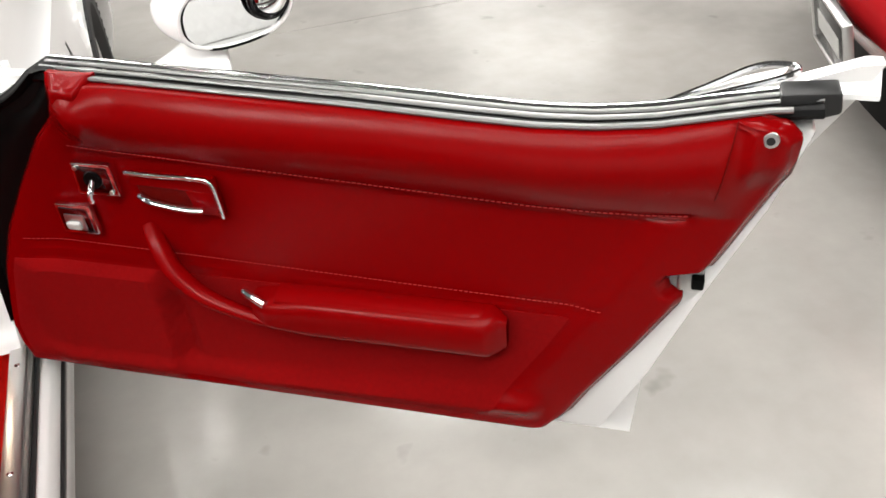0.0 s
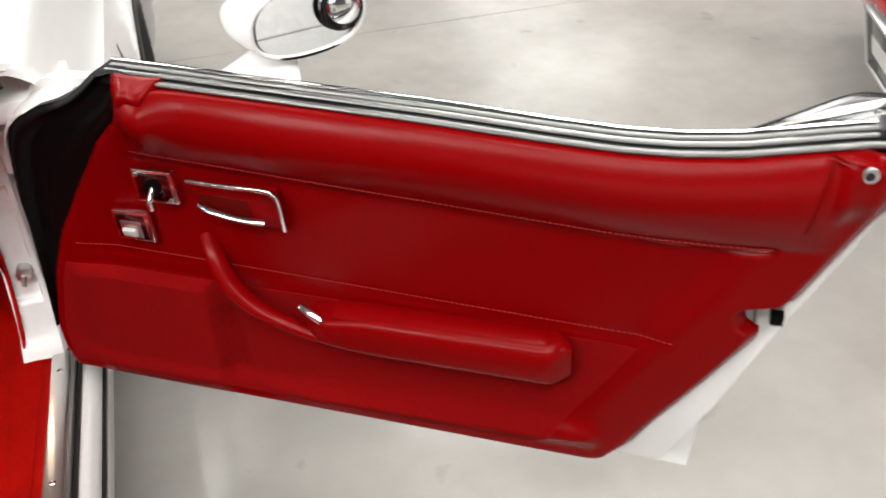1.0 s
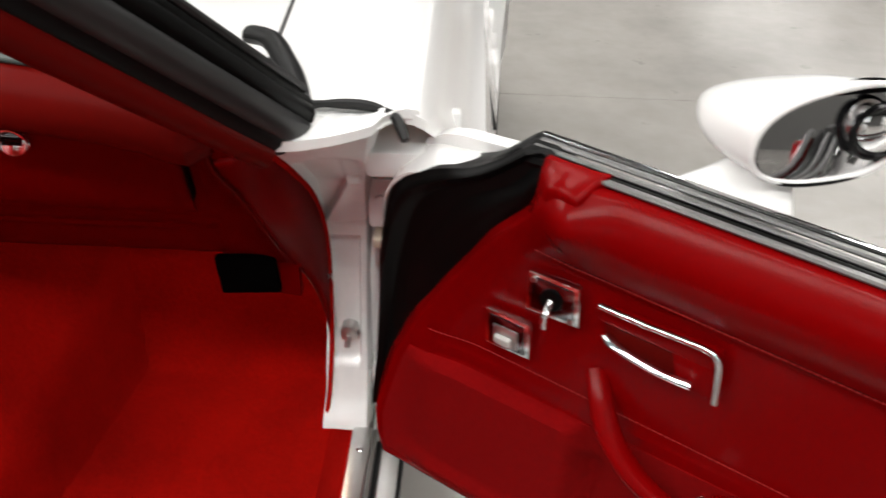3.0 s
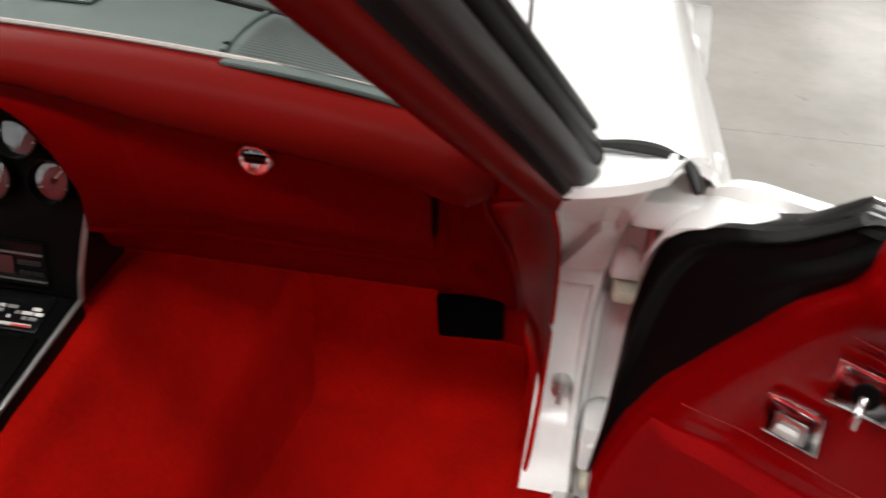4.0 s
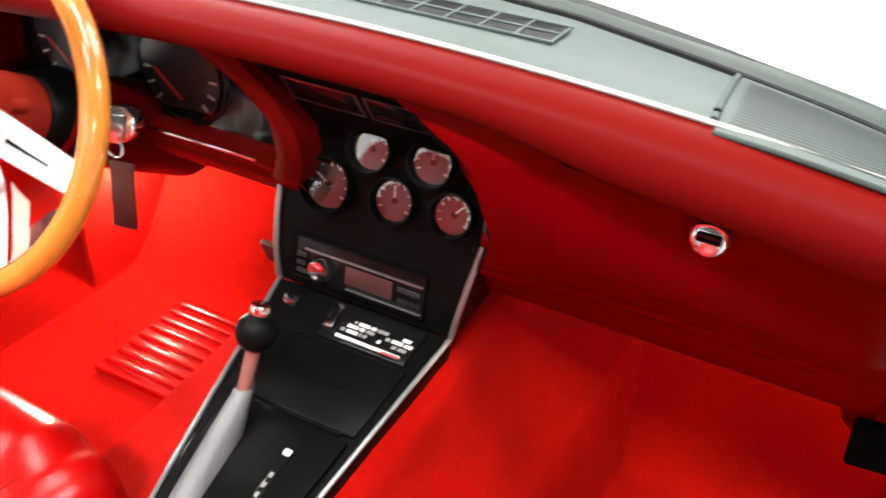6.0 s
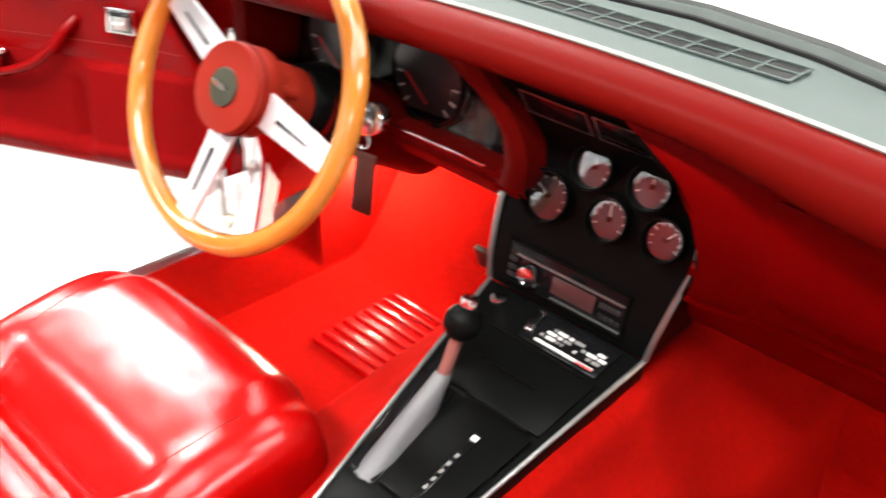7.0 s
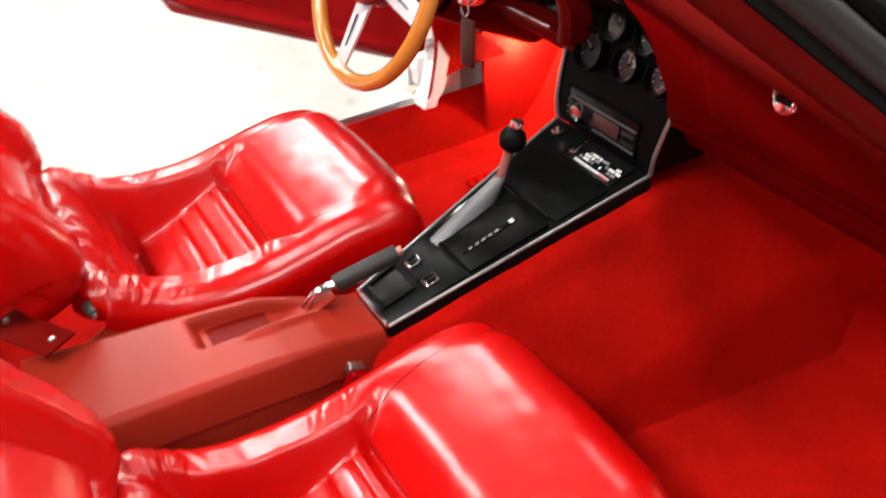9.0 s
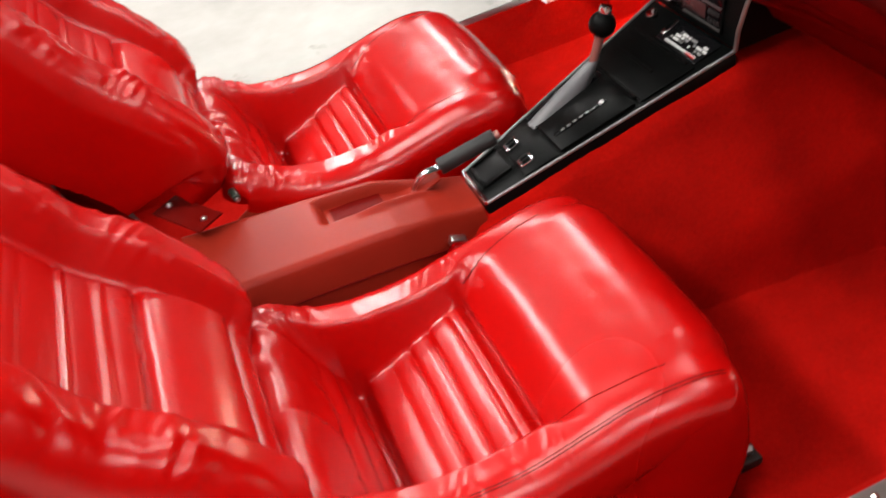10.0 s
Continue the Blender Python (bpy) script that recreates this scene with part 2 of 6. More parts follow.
def sheet(fn, na, nb, thick=None):
    """A grid surface from fn(a, b), a and b from 0 to 1; with thick (a vector) it becomes a closed slab."""
    bm = bmesh.new()
    g = [[bm.verts.new(fn(i / na, j / nb)) for j in range(nb + 1)] for i in range(na + 1)]
    for i in range(na):
        for j in range(nb):
            bm.faces.new((g[i][j], g[i + 1][j], g[i + 1][j + 1], g[i][j + 1]))
    if thick is not None:
        t = Vector(thick)
        k = [[bm.verts.new(v.co + t) for v in row] for row in g]
        for i in range(na):
            for j in range(nb):
                bm.faces.new((k[i][j], k[i][j + 1], k[i + 1][j + 1], k[i + 1][j]))
        rim = [(i, 0) for i in range(na + 1)] + [(na, j) for j in range(1, nb + 1)] + [(i, nb) for i in range(na - 1, -1, -1)] + [(0, j) for j in range(nb - 1, 0, -1)]
        for (i, j), (p, q) in zip(rim, rim[1:] + rim[:1]):
            bm.faces.new((g[i][j], g[p][q], k[p][q], k[i][j]))
    return bm


def slab(outline, depth, bev=0.0, seg=2):
    """Extrude a flat outline (list of 3D points) by the vector depth."""
    bm = bmesh.new()
    f = bm.faces.new([bm.verts.new(p) for p in outline])
    r = bmesh.ops.extrude_face_region(bm, geom=[f])
    for v in (g for g in r["geom"] if isinstance(g, bmesh.types.BMVert)):
        v.co += Vector(depth)
    if bev:
        bmesh.ops.recalc_face_normals(bm, faces=bm.faces)
        bmesh.ops.bevel(bm, geom=bm.edges[:], offset=bev, segments=seg, profile=0.5, affect="EDGES")
    return bm


def profile_x(pts, x0, x1, nx=8, thick=None, shape=None):
    """A surface of one side profile (y, z), swept across x; shape(x, y, z) may bend it."""
    P = smooth_path([(0, y, z) for y, z in pts], 5)

    def fn(a, b):
        q = P[min(len(P) - 1, round(a * (len(P) - 1)))]
        x = x0 + (x1 - x0) * b
        return Vector(shape(x, q.y, q.z)) if shape else Vector((x, q.y, q.z))
    return sheet(fn, len(P) - 1, nx, thick)


def join(*bms):
    out = bmesh.new()
    for b in bms:
        me = bpy.data.meshes.new("tmp")
        b.to_mesh(me)
        b.free()
        out.from_mesh(me)
        bpy.data.meshes.remove(me)
    return out


def interp(x, pts):
    if x <= pts[0][0]:
        return pts[0][1]
    for (a, va), (b, vb) in zip(pts, pts[1:]):
        if x <= b:
            return va + (vb - va) * (x - a) / (b - a)
    return pts[-1][1]


def sstep(a, b, x):
    t = max(0.0, min(1.0, (x - a) / (b - a)))
    return t * t * (3 - 2 * t)


def bell(x, c, w):
    return math.exp(-((x - c) / w) ** 2)


# ---- showroom ----
def floor_slab(name, x0, x1, y0, y1, parent):
    return part(name, box(x0, x1, y0, y1, -0.12, 0.0, 0.003, 1), M_CONCRETE, parent, smooth=False)


floor = part("floor", box(-9, 9, -9, 21, -0.2, -0.012), M_JOINT)
tagged(floor, "grey polished concrete showroom floor with saw-cut joints", "floor", kind="structure")
for fx0, fx1 in ((-9, -3.302), (-3.298, 9)):
    for fy0, fy1 in ((-9, -1.502), (-1.498, 2.395), (2.399, 6.292), (6.296, 10.19), (10.194, 21)):
        floor_slab("floor_slab", fx0, fx1, fy0, fy1, floor)
for wname, wb in (("wall_north", (-9.2, 9.2, 21, 21.2)), ("wall_south", (-9.2, 9.2, -9.2, -9)), ("wall_east", (9, 9.2, -9, 21)), ("wall_west", (-9.2, -9, -9, 21))):
    tagged(part(wname, box(*wb, 0, 4.6), M_WALL, smooth=False), "plain unseen showroom wall, darkened to cut bounce light", "wall", kind="structure")
tagged(part("ceiling", box(-9.2, 9.2, -9.2, 21.2, 4.6, 4.8), M_CEIL, smooth=False), "plain unseen showroom ceiling, darkened to cut reflections", "ceiling", kind="structure")


# unseen glowing window in the south wall, assumed from white reflections; also brightens the pillar
win = thing("assumed_window", "unseen wide window, assumed from white gauge reflections", "window", (-3.8, -9, 2.9), kind="structure")
part("pane", box(-8.0, -0.6, -8.985, -8.975, 1.5, 4.2), M_GLOWPANE, win, "glowing pane standing in for an unseen bright source", smooth=False)
for wx in (-8.0, -6.15, -4.3, -2.45, -0.6):
    part("window_frame", box(wx - 0.04, wx + 0.04, -9.0, -8.95, 1.44, 4.26, 0.006), M_GREYRUB, win)
for wz_ in (1.47, 4.23):
    part("window_frame", box(-8.04, -0.56, -9.0, -8.95, wz_ - 0.035, wz_ + 0.035, 0.006), M_GREYRUB, win)

# unseen white panels beside it, added so the side mirror reflects something light
backdrop = thing("mirror_backdrop", "unseen white panels added for the side mirror to reflect", "door", (6.6, -9, 0), kind="structure")
for i in range(6):
    part("panel", box(4.5, 8.7, -9.0, -8.955, 0.01 + 0.55 * i, 0.545 + 0.55 * i, 0.008), M_JAMB, backdrop, smooth=False)


def ceiling_light(x, y, lx, ly):
    t = thing("ceiling_light", "unseen white framed ceiling light panel switched on", "ceiling light", (x, y, 4.55), group="ceiling lights")
    part("housing", box(x - lx / 2 - 0.04, x + lx / 2 + 0.04, y - ly / 2 - 0.04, y + ly / 2 + 0.04, 4.53, 4.598, 0.01), M_CEIL, t)
    part("diffuser", box(x - lx / 2, x + lx / 2, y - ly / 2, y + ly / 2, 4.515, 4.528), M_LAMP, t, "glowing white diffuser")
    return t


# every panel is out of view and carries an area lamp
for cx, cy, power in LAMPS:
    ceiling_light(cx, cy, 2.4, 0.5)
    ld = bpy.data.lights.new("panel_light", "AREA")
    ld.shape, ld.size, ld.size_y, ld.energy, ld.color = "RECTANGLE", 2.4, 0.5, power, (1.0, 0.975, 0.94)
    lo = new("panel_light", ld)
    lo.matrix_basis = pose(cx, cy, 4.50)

# ---- car body ----
car = thing("sports_car", "white sports car with open doors and red interior", "car", (0, 0.4, 0))


def skin(a, b):
    x = -0.90 + 1.80 * b
    ax = abs(x)
    y0 = interp(ax, [(0, 0.60), (0.32, 0.50), (0.50, 0.42), (0.60, 0.325), (0.64, 0.285), (0.72, 0.278), (0.78, 0.30), (0.90, 0.40)])
    y = y0 + (2.5 - y0) * a
    crown = 0.10 * bell(ax, 0.66, 0.17) * (0.35 + 0.65 * bell(y, 1.35, 0.62))
    z = 0.845 - 0.05 * a - 0.22 * a ** 3 + crown + 0.03 * bell(x, 0, 0.25)
    edge = sstep(0.74, 0.90, ax)
    z -= 0.09 * edge ** 2 + 0.03 * edge
    xs = x * (1 - 0.06 * a * a) - math.copysign(0.012, x) * edge
    xs -= math.copysign(0.055, x) * sstep(0.72, 0.9, ax) * sstep(0.75, 0.35, a)
    dip = sstep(0.62, 0.40, ax) * sstep(0.10, 0.0, a)
    return Vector((xs, y, z - 0.02 * dip))


part("front_skin", sheet(skin, 60, 90, (0, 0, -0.012)), M_WHITE, car, "glossy white bonnet and fenders")
# fender sides
for sgn in (1, -1):
    def fside(a, b):
        y = 0.42 + 2.0 * a
        ztop = skin(max(0, (y - 0.42) / 2.08), 1 if sgn > 0 else 0)
        z = ztop.z + (max(0.22, 0.22 + 0 * y) - ztop.z) * b
        arch = 0.36
        d = math.hypot(y - 1.36, z - 0.33)
        if d < arch and b > 0.02:
            z = max(z, 0.33 + math.sqrt(max(0, arch ** 2 - (y - 1.36) ** 2)))
        return Vector((sgn * (abs(ztop.x) + (0.030 + 0.030 * bell(y, 1.45, 0.45)) * math.sin(math.pi * min(1.0, b * 1.05)) - 0.02 * b), y, z))
    part("fender_side", sheet(fside, 60, 14), M_WHITE, car)
    part("fender_gill", boxm(0.006, 0.020, 0.080, pose(sgn * 0.846, 0.86, 0.630, 0, -sgn * 12, 0), 0.002), M_GREYRUB, car, "dark vent slot in the fender side")


def wheel(x, y, out):
    t = part("wheel", cyl((x - 0.09, y, 0.33), (x + 0.09, y, 0.33), 0.19, n=32, bev=0.01), M_ALU, car)
    P = [(x + (0.125 * math.cos(k) if abs(math.cos(k)) < 0.9 else 0.11 * math.copysign(1, math.cos(k))), 0.26 + 0.072 * math.sin(k)) for k in [i * math.pi / 8 for i in range(16)]]
    bm = bmesh.new()
    rings = []
    for i in range(64):
        a = 2 * math.pi * i / 64
        rings.append([bm.verts.new((px, y + pr * math.cos(a), 0.33 + pr * math.sin(a))) for px, pr in P])
    for i in range(64):
        A, B = rings[i], rings[(i + 1) % 64]
        for k in range(16):
            bm.faces.new((A[k], A[(k + 1) % 16], B[(k + 1) % 16], B[k]))
    part("tyre", bm, M_TYRE, t, "black tyre with chunky tread")
    blocks = bmesh.new()
    for i in range(72):
        a = 2 * math.pi * i / 72
        for off in (-0.085, -0.03, 0.03, 0.085):
            b = boxm(0.045, 0.016, 0.012, Matrix.Translation((x + off, y, 0.33)) @ Matrix.Rotation(a, 4, "X") @ Matrix.Translation((0, 0, 0.331)) @ Matrix.Rotation(0.4 if off > 0 else -0.4, 4, "Z"))
            me = bpy.data.meshes.new("t")
            b.to_mesh(me)
            b.free()
            blocks.from_mesh(me)
            bpy.data.meshes.remove(me)
    part("tread", blocks, M_TYRE, t)


wheel(0.757, 1.36, 1)

# cowl below the windscreen and its dark gutter
part("cowl", sheet(lambda a, b: Vector((-0.63 + 1.26 * b, interp(abs(-0.63 + 1.26 * b), [(0, 0.50), (0.32, 0.42), (0.50, 0.345), (0.6, 0.25), (0.7, 0.23)]) + 0.10 * a, 0.897 - 0.05 * a - 0.03 * abs(-0.63 + 1.26 * b))), 6, 40, (0, 0, -0.02)), M_RUBBER, car, "black wiper gutter below the windscreen")
# shut line between bonnet and fender, from the cowl corner forward
for k in (1, -1):
    line = []
    for i in range(31):
        y = 0.44 + 1.5 * i / 30
        x = 0.580 - 0.065 * (y - 0.44)
        a = (y - 0.372) / (2.5 - 0.372)
        q = skin(a, 0.5 + k * x / 1.80)
        line.append(Vector((q.x, q.y, q.z + 0.0004)))
    part("shut_line", tube(line, 0.0028, 6), M_GREYRUB, car)
    # black corner of the cowl where the bonnet's rear edge turns down to the pillar
    part("cowl_lip", tube(smooth_path([(k * 0.560, 0.415, 0.905), (k * 0.588, 0.392, 0.908), (k * 0.612, 0.345, 0.904), (k * 0.632, 0.295, 0.898), (k * 0.650, 0.228, 0.893)], 6), 0.013, 10, flat=0.8), M_COVER, car, "black rubber lip at the bonnet corner")

# windscreen frame: base curve, posts and header
def post_path(k=1):
    return [Vector((k * x, y, z)) for x, y, z in ((0.622, 0.186, 0.874), (0.590, 0.094, 0.950), (0.543, -0.020, 1.050), (0.496, -0.132, 1.150), (0.478, -0.170, 1.185))]


for k in (1, -1):
    P = smooth_path(post_path(k), 6)
    part("screen_post_trim", tube(P, 0.0118, 12, flat=1.2), M_DASH, car, "red trim along the windscreen post")
    part("screen_post", tube([p + Vector((k * 0.012, 0.022, 0.004)) for p in P], 0.0125, 12, flat=1.2), M_COVER, car, "black windscreen post")
    part("post_seal", tube([p + Vector((k * 0.026, 0.038, 0.004)) for p in P], 0.0150, 14, flat=1.0), M_GREYRUB, car, "thick grey rubber door seal")
    part("post_seal", tube([p + Vector((k * 0.034, 0.062, 0.010)) for p in P[1:]], 0.0105, 10), M_BLACK, car)
    part("post_moulding", tube([p + Vector((k * 0.030, 0.078, 0.014)) for p in P[1:]], 0.009, 10), M_BLACK, car)
    part("post_moulding", tube([p + Vector((k * 0.036, 0.088, 0.020)) for p in P[2:]], 0.0045, 8), M_GREYRUB, car)


def screen(a, b):
    x = (2 * b - 1)
    base = Vector((0.625 * x, interp(abs(0.625 * x), [(0, 0.495), (0.15, 0.474), (0.32, 0.412), (0.50, 0.335), (0.575, 0.262), (0.625, 0.205)]), 0.938 - 0.05 * abs(x) ** 4))
    top = Vector((0.47 * x, -0.06 - 0.05 * x * x, 1.17 - 0.01 * x * x))
    return base.lerp(top, a)


glass = part("windscreen", sheet(screen, 10, 30), M_GLASS, car, "clear windscreen glass")
glass.visible_shadow = False
part("screen_seal", tube([screen(0.0, i / 40) + Vector((0, 0.004, 0)) for i in range(41)], 0.012, 8), M_RUBBER, car)
part("screen_header", tube([screen(1.0, i / 30) for i in range(31)], 0.022, 10), M_DASH, car)

# hinge pillars and sills, both sides; the driver's lie 6 cm further out
SIDE_SHIFT = 0.06
before = set()
for k in (1, -1):
    before = set(scene.collection.objects)
    zs = [(0.372, 0.626, 0.350, 0.066), (0.42, 0.629, 0.368, 0.061), (0.50, 0.631, 0.388, 0.058), (0.60, 0.632, 0.395, 0.058), (0.68, 0.632, 0.383, 0.062),
          (0.76, 0.630, 0.334, 0.070), (0.82, 0.624, 0.265, 0.085), (0.865, 0.620, 0.206, 0.100), (0.886, 0.618, 0.186, 0.108)]

    def pil(a, b, k=k, zs=zs):
        z = 0.372 + 0.514 * a
        xi = interp(z, [(r[0], r[1]) for r in zs])
        y = interp(z, [(r[0], r[2]) for r in zs])
        w = interp(z, [(r[0], r[3]) for r in zs])
        # long shallow tray, a slanted plate above it and the round hollow at the top
        dent = 0.010 * sstep(0.09, 0.14, b) * sstep(0.80, 0.74, b) * sstep(0.455, 0.465, z) * sstep(0.662, 0.655, z)
        cut_ = interp(z, [(0.668, 0.02), (0.765, 0.62)])
        hollow = 0.016 * sstep(0.03, 0.09, b) * sstep(cut_ + 0.03, cut_ - 0.03, b) * sstep(0.670, 0.69, z) * sstep(0.845, 0.82, z + 0.02 * abs(2 * b - 0.8))
        hollow = max(hollow, 0.014 * sstep(0.765, 0.775, z) * sstep(0.838, 0.815, z + 0.03 * (2 * b - 0.9) ** 2) * sstep(0.05, 0.15, b) * sstep(0.92, 0.82, b))
        foot = -0.010 * sstep(0.41, 0.38, z)
        turn = 0.020 * sstep(0.90, 1.0, b) ** 2 + 0.05 * b * b * sstep(0.74, 0.88, z)
        return Vector((k * (xi + w * b), y + dent + hollow + foot + turn + 0.0015 * noise.noise(Vector((b * 3, z * 20, k))), z))
    part("hinge_pillar", sheet(pil, 110, 40, (0, 0.03, 0)), M_JAMB, car, "white painted hinge pillar")
    part("pillar_cap", sheet(lambda a, b, k=k: (lambda p: p + (Vector((k * (0.618 + 0.140 * b), 0.300, 0.872)) - p) * a + Vector((0, 0, (0.004 * noise.noise(Vector((b * 9, a * 3, 1))) + 0.004) * math.sin(math.pi * a))))(pil(1.0, b)), 10, 24, (0, 0, -0.010)), M_JAMB, car, "crumpled white sealant on the pillar top")
    part("pillar_gasket", tube(smooth_path([(k * 0.622, 0.226, 0.889), (k * 0.644, 0.262, 0.888), (k * 0.672, 0.276, 0.887), (k * 0.712, 0.277, 0.885), (k * 0.736, 0.268, 0.878), (k * 0.748, 0.250, 0.862)], 6), 0.0048, 8, taper=lambda t: 0.75 + 0.5 * abs(math.sin(9 * t))), M_RUBBER, car, "torn black gasket")
    part("cowl_corner", box(*sorted((k * 0.700, k * 0.770)), 0.300, 0.40, 0.79, 0.822, 0.006), M_JAMB, car)
    part("pillar_side", box(*sorted((k * 0.690, k * 0.80)), 0.455, 0.475, 0.30, 0.80, 0.004), M_JAMB, car)
    part("pillar_side", box(*sorted((k * 0.686, k * 0.698)), 0.41, 0.46, 0.36, 0.82, 0.003), M_JAMB, car)
    pg = part("check_peg", cyl((k * 0.662, 0.405, 0.508), (k * 0.662, 0.378, 0.508), 0.012, n=14, bev=0.002), M_ALU, car)
    part("peg_pin", cyl((k * 0.662, 0.376, 0.508), (k * 0.660, 0.370, 0.494), 0.004, n=10), M_ALU, pg)
    part("trim_screw", ball((k * 0.634, 0.382, 0.60), 0.006, sy=0.5, n=12), M_CHROME, car)
    for hz, hh in ((0.722, 0.034), (0.432, 0.036)):
        h = part("door_hinge", box(*sorted((k * 0.694, k * 0.727)), 0.362, 0.44, hz - hh, hz + hh, 0.005), M_JAMB, car, "white painted door hinge")
        part("hinge_pin", cyl((k * 0.731, 0.362, hz - hh - 0.012), (k * 0.731, 0.362, hz + hh + 0.016), 0.0065, n=12), M_ALU, h)
        part("hinge_leaf", box(*sorted((k * 0.700, k * 0.738)), 0.350, 0.40, hz - hh - 0.022, hz - hh - 0.008, 0.003), M_CREAM, h, "cream sealed hinge leaf")
        part("hinge_bolt", cyl((k * 0.710, 0.366, hz + 0.006), (k * 0.710, 0.356, hz + 0.006), 0.008, n=6, bev=0.001), M_JAMB, h)
        part("hinge_arm", boxm(0.010, 0.055, 0.022, pose(k * 0.742, 0.352, hz + 0.018, 0, 0, -k * 30), 0.003), M_JAMB, h)
    part("hinge_guard", sheet(lambda a, b, k=k: Vector((k * (0.698 + 0.034 * b), 0.405 + 0.012 * math.sin(math.pi * b), 0.475 + 0.165 * a)), 10, 6, (0, 0.008, 0)), M_JAMB, car)
    part("hinge_clip", boxm(0.024, 0.02, 0.022, pose(k * 0.718, 0.395, 0.655, 0, 12, 0), 0.003), M_RUBBER, car)
    # sill: carpeted inner face, metal plate, painted rocker
    part("sill_plate", box(*sorted((k * 0.668, k * 0.695)), -0.75, 0.345, 0.366, 0.376, 0.003), M_ALU, car, "scuffed metal sill plate")
    for sy in (-0.55, -0.2, 0.068, 0.30):
        part("sill_screw", ball((k * 0.682, sy, 0.376), 0.005, sz=0.5, n=10), M_CHROME, car)
    part("rocker", sheet(lambda a, b, k=k: Vector((k * interp(a, [(0, 0.695), (0.25, 0.708), (0.45, 0.722), (0.6, 0.732), (0.8, 0.735), (1, 0.70)]), -0.85 + 1.27 * b, interp(a, [(0, 0.368), (0.25, 0.352), (0.45, 0.352), (0.6, 0.335), (0.8, 0.26), (1, 0.19)]))), 10, 12), M_WHITE, car, "white rocker panel")
    part("sill_seal", tube([(k * 0.706, -0.85, 0.358), (k * 0.706, -0.2, 0.358), (k * 0.706, 0.33, 0.358)], 0.0045, 8), M_GREYRUB, car)
    part("sill_step", box(*sorted((k * 0.6955, k * 0.703)), -0.75, 0.345, 0.362, 0.3705, 0.002), M_EDGE, car)
    part("rocker_strip", box(*sorted((k * 0.731, k * 0.7385)), -0.85, 0.42, 0.312, 0.324, 0.002), M_GREYRUB, car)

for ob in set(scene.collection.objects) - before:
    if ob.parent == car:
        ob.location.x -= SIDE_SHIFT

# carpeted floor tub: section across x, swept along y
def tub_z(x, y):
    ax = abs(x) if x > 0 else max(0.0, -x - 0.06 * sstep(0.16, 0.32, -x))
    toe = 0.42 * sstep(0.56, 0.86, y)
    edge = 0.050 + (max(-0.122, min(0.29, y)) + 0.122) * 0.155
    con = 0.46 + (max(-0.122, min(0.29, y)) + 0.122) * 0.325 - 0.06 * sstep(-0.14, -0.20, y)
    hump = interp(ax, [(0, con), (edge, con), (edge + 0.02, con - 0.014), (0.19, interp(y, [(-0.15, 0.42), (0.05, 0.44), (0.30, 0.51), (0.7, 0.53)]) - (0.0 if x > 0 else 0.05)), (0.238, interp(y, [(-0.15, 0.33), (0.15, 0.35), (0.62, 0.405)])), (0.272, 0.262), (0.31, 0.245), (0.56, 0.245), (0.615, 0.262), (0.645, 0.34), (0.668, 0.372)])
    if x > 0:
        # hump beside the tunnel: a sloping ridge that ends below the bulkhead
        yc = max(-0.16, min(0.575, y))
        xr, zr = 0.196 + 0.12 * (yc - 0.1), max(0.247, 0.322 + 0.300 * (yc - 0.1))
        if edge + 0.02 < ax < xr:
            f = (ax - edge - 0.02) / (xr - edge - 0.02)
            hump = con - 0.014 + (zr - con + 0.014) * f ** 0.85
        elif ax < xr + 0.030 and ax >= xr:
            hump = zr + (0.245 - zr) * sstep(xr - 0.002, xr + 0.030, ax)
        elif ax < 0.56 and ax >= xr:
            hump = 0.245
        hump -= 0.006 * bell(ax, 0.110 + 0.30 * (y - 0.125), 0.010) * sstep(0.05, 0.12, y) * sstep(0.56, 0.50, y)
        toe = 0.42 * sstep(0.575, 0.74, y)
    flat = hump
    if ax > 0.135:
        flat = max(hump, 0.245 + toe * sstep(0.668, 0.60, ax) if ax > 0.5 else 0.245 + toe)
    return flat + (0.005 * noise.noise(Vector((x * 7, y * 7, 0))) + 0.003 * noise.noise(Vector((x * 22, y * 16, 3)))) * sstep(0.665, 0.60, ax)


part("carpet_tub", sheet(lambda a, b: Vector((-0.728 + 1.396 * b, -0.80 + 1.66 * a, tub_z(-0.728 + 1.396 * b, -0.80 + 1.66 * a))), 170, 260, (0, 0, -0.02)), M_CARPET, car, "bright red cut-pile carpet over floor and tunnel")
part("bulkhead", box(-0.66, 0.66, 0.845, 0.87, 0.2, 0.84), M_CARPET, car)
part("rear_bulkhead", sheet(lambda a, b: Vector((-0.68 + 1.36 * b, -0.80 - 0.10 * a, 0.24 + 0.5 * a)), 8, 8, (0, -0.02, 0)), M_CARPET, car)
for k in (1, -1):
    part("lock_pillar", box(*sorted((k * 0.695, k * 0.80)), -1.0, -0.80, 0.24, 0.83, 0.02), M_JAMB, car, "white painted lock pillar")
    part("side_trim", box(*sorted((k * 0.66, k * 0.694)), -1.0, -0.74, 0.24, 0.82, 0.015), M_DASH, car)
part("rear_deck", box(-0.70, 0.70, -1.3, -0.90, 0.70, 0.74, 0.02), M_CARPET, car)
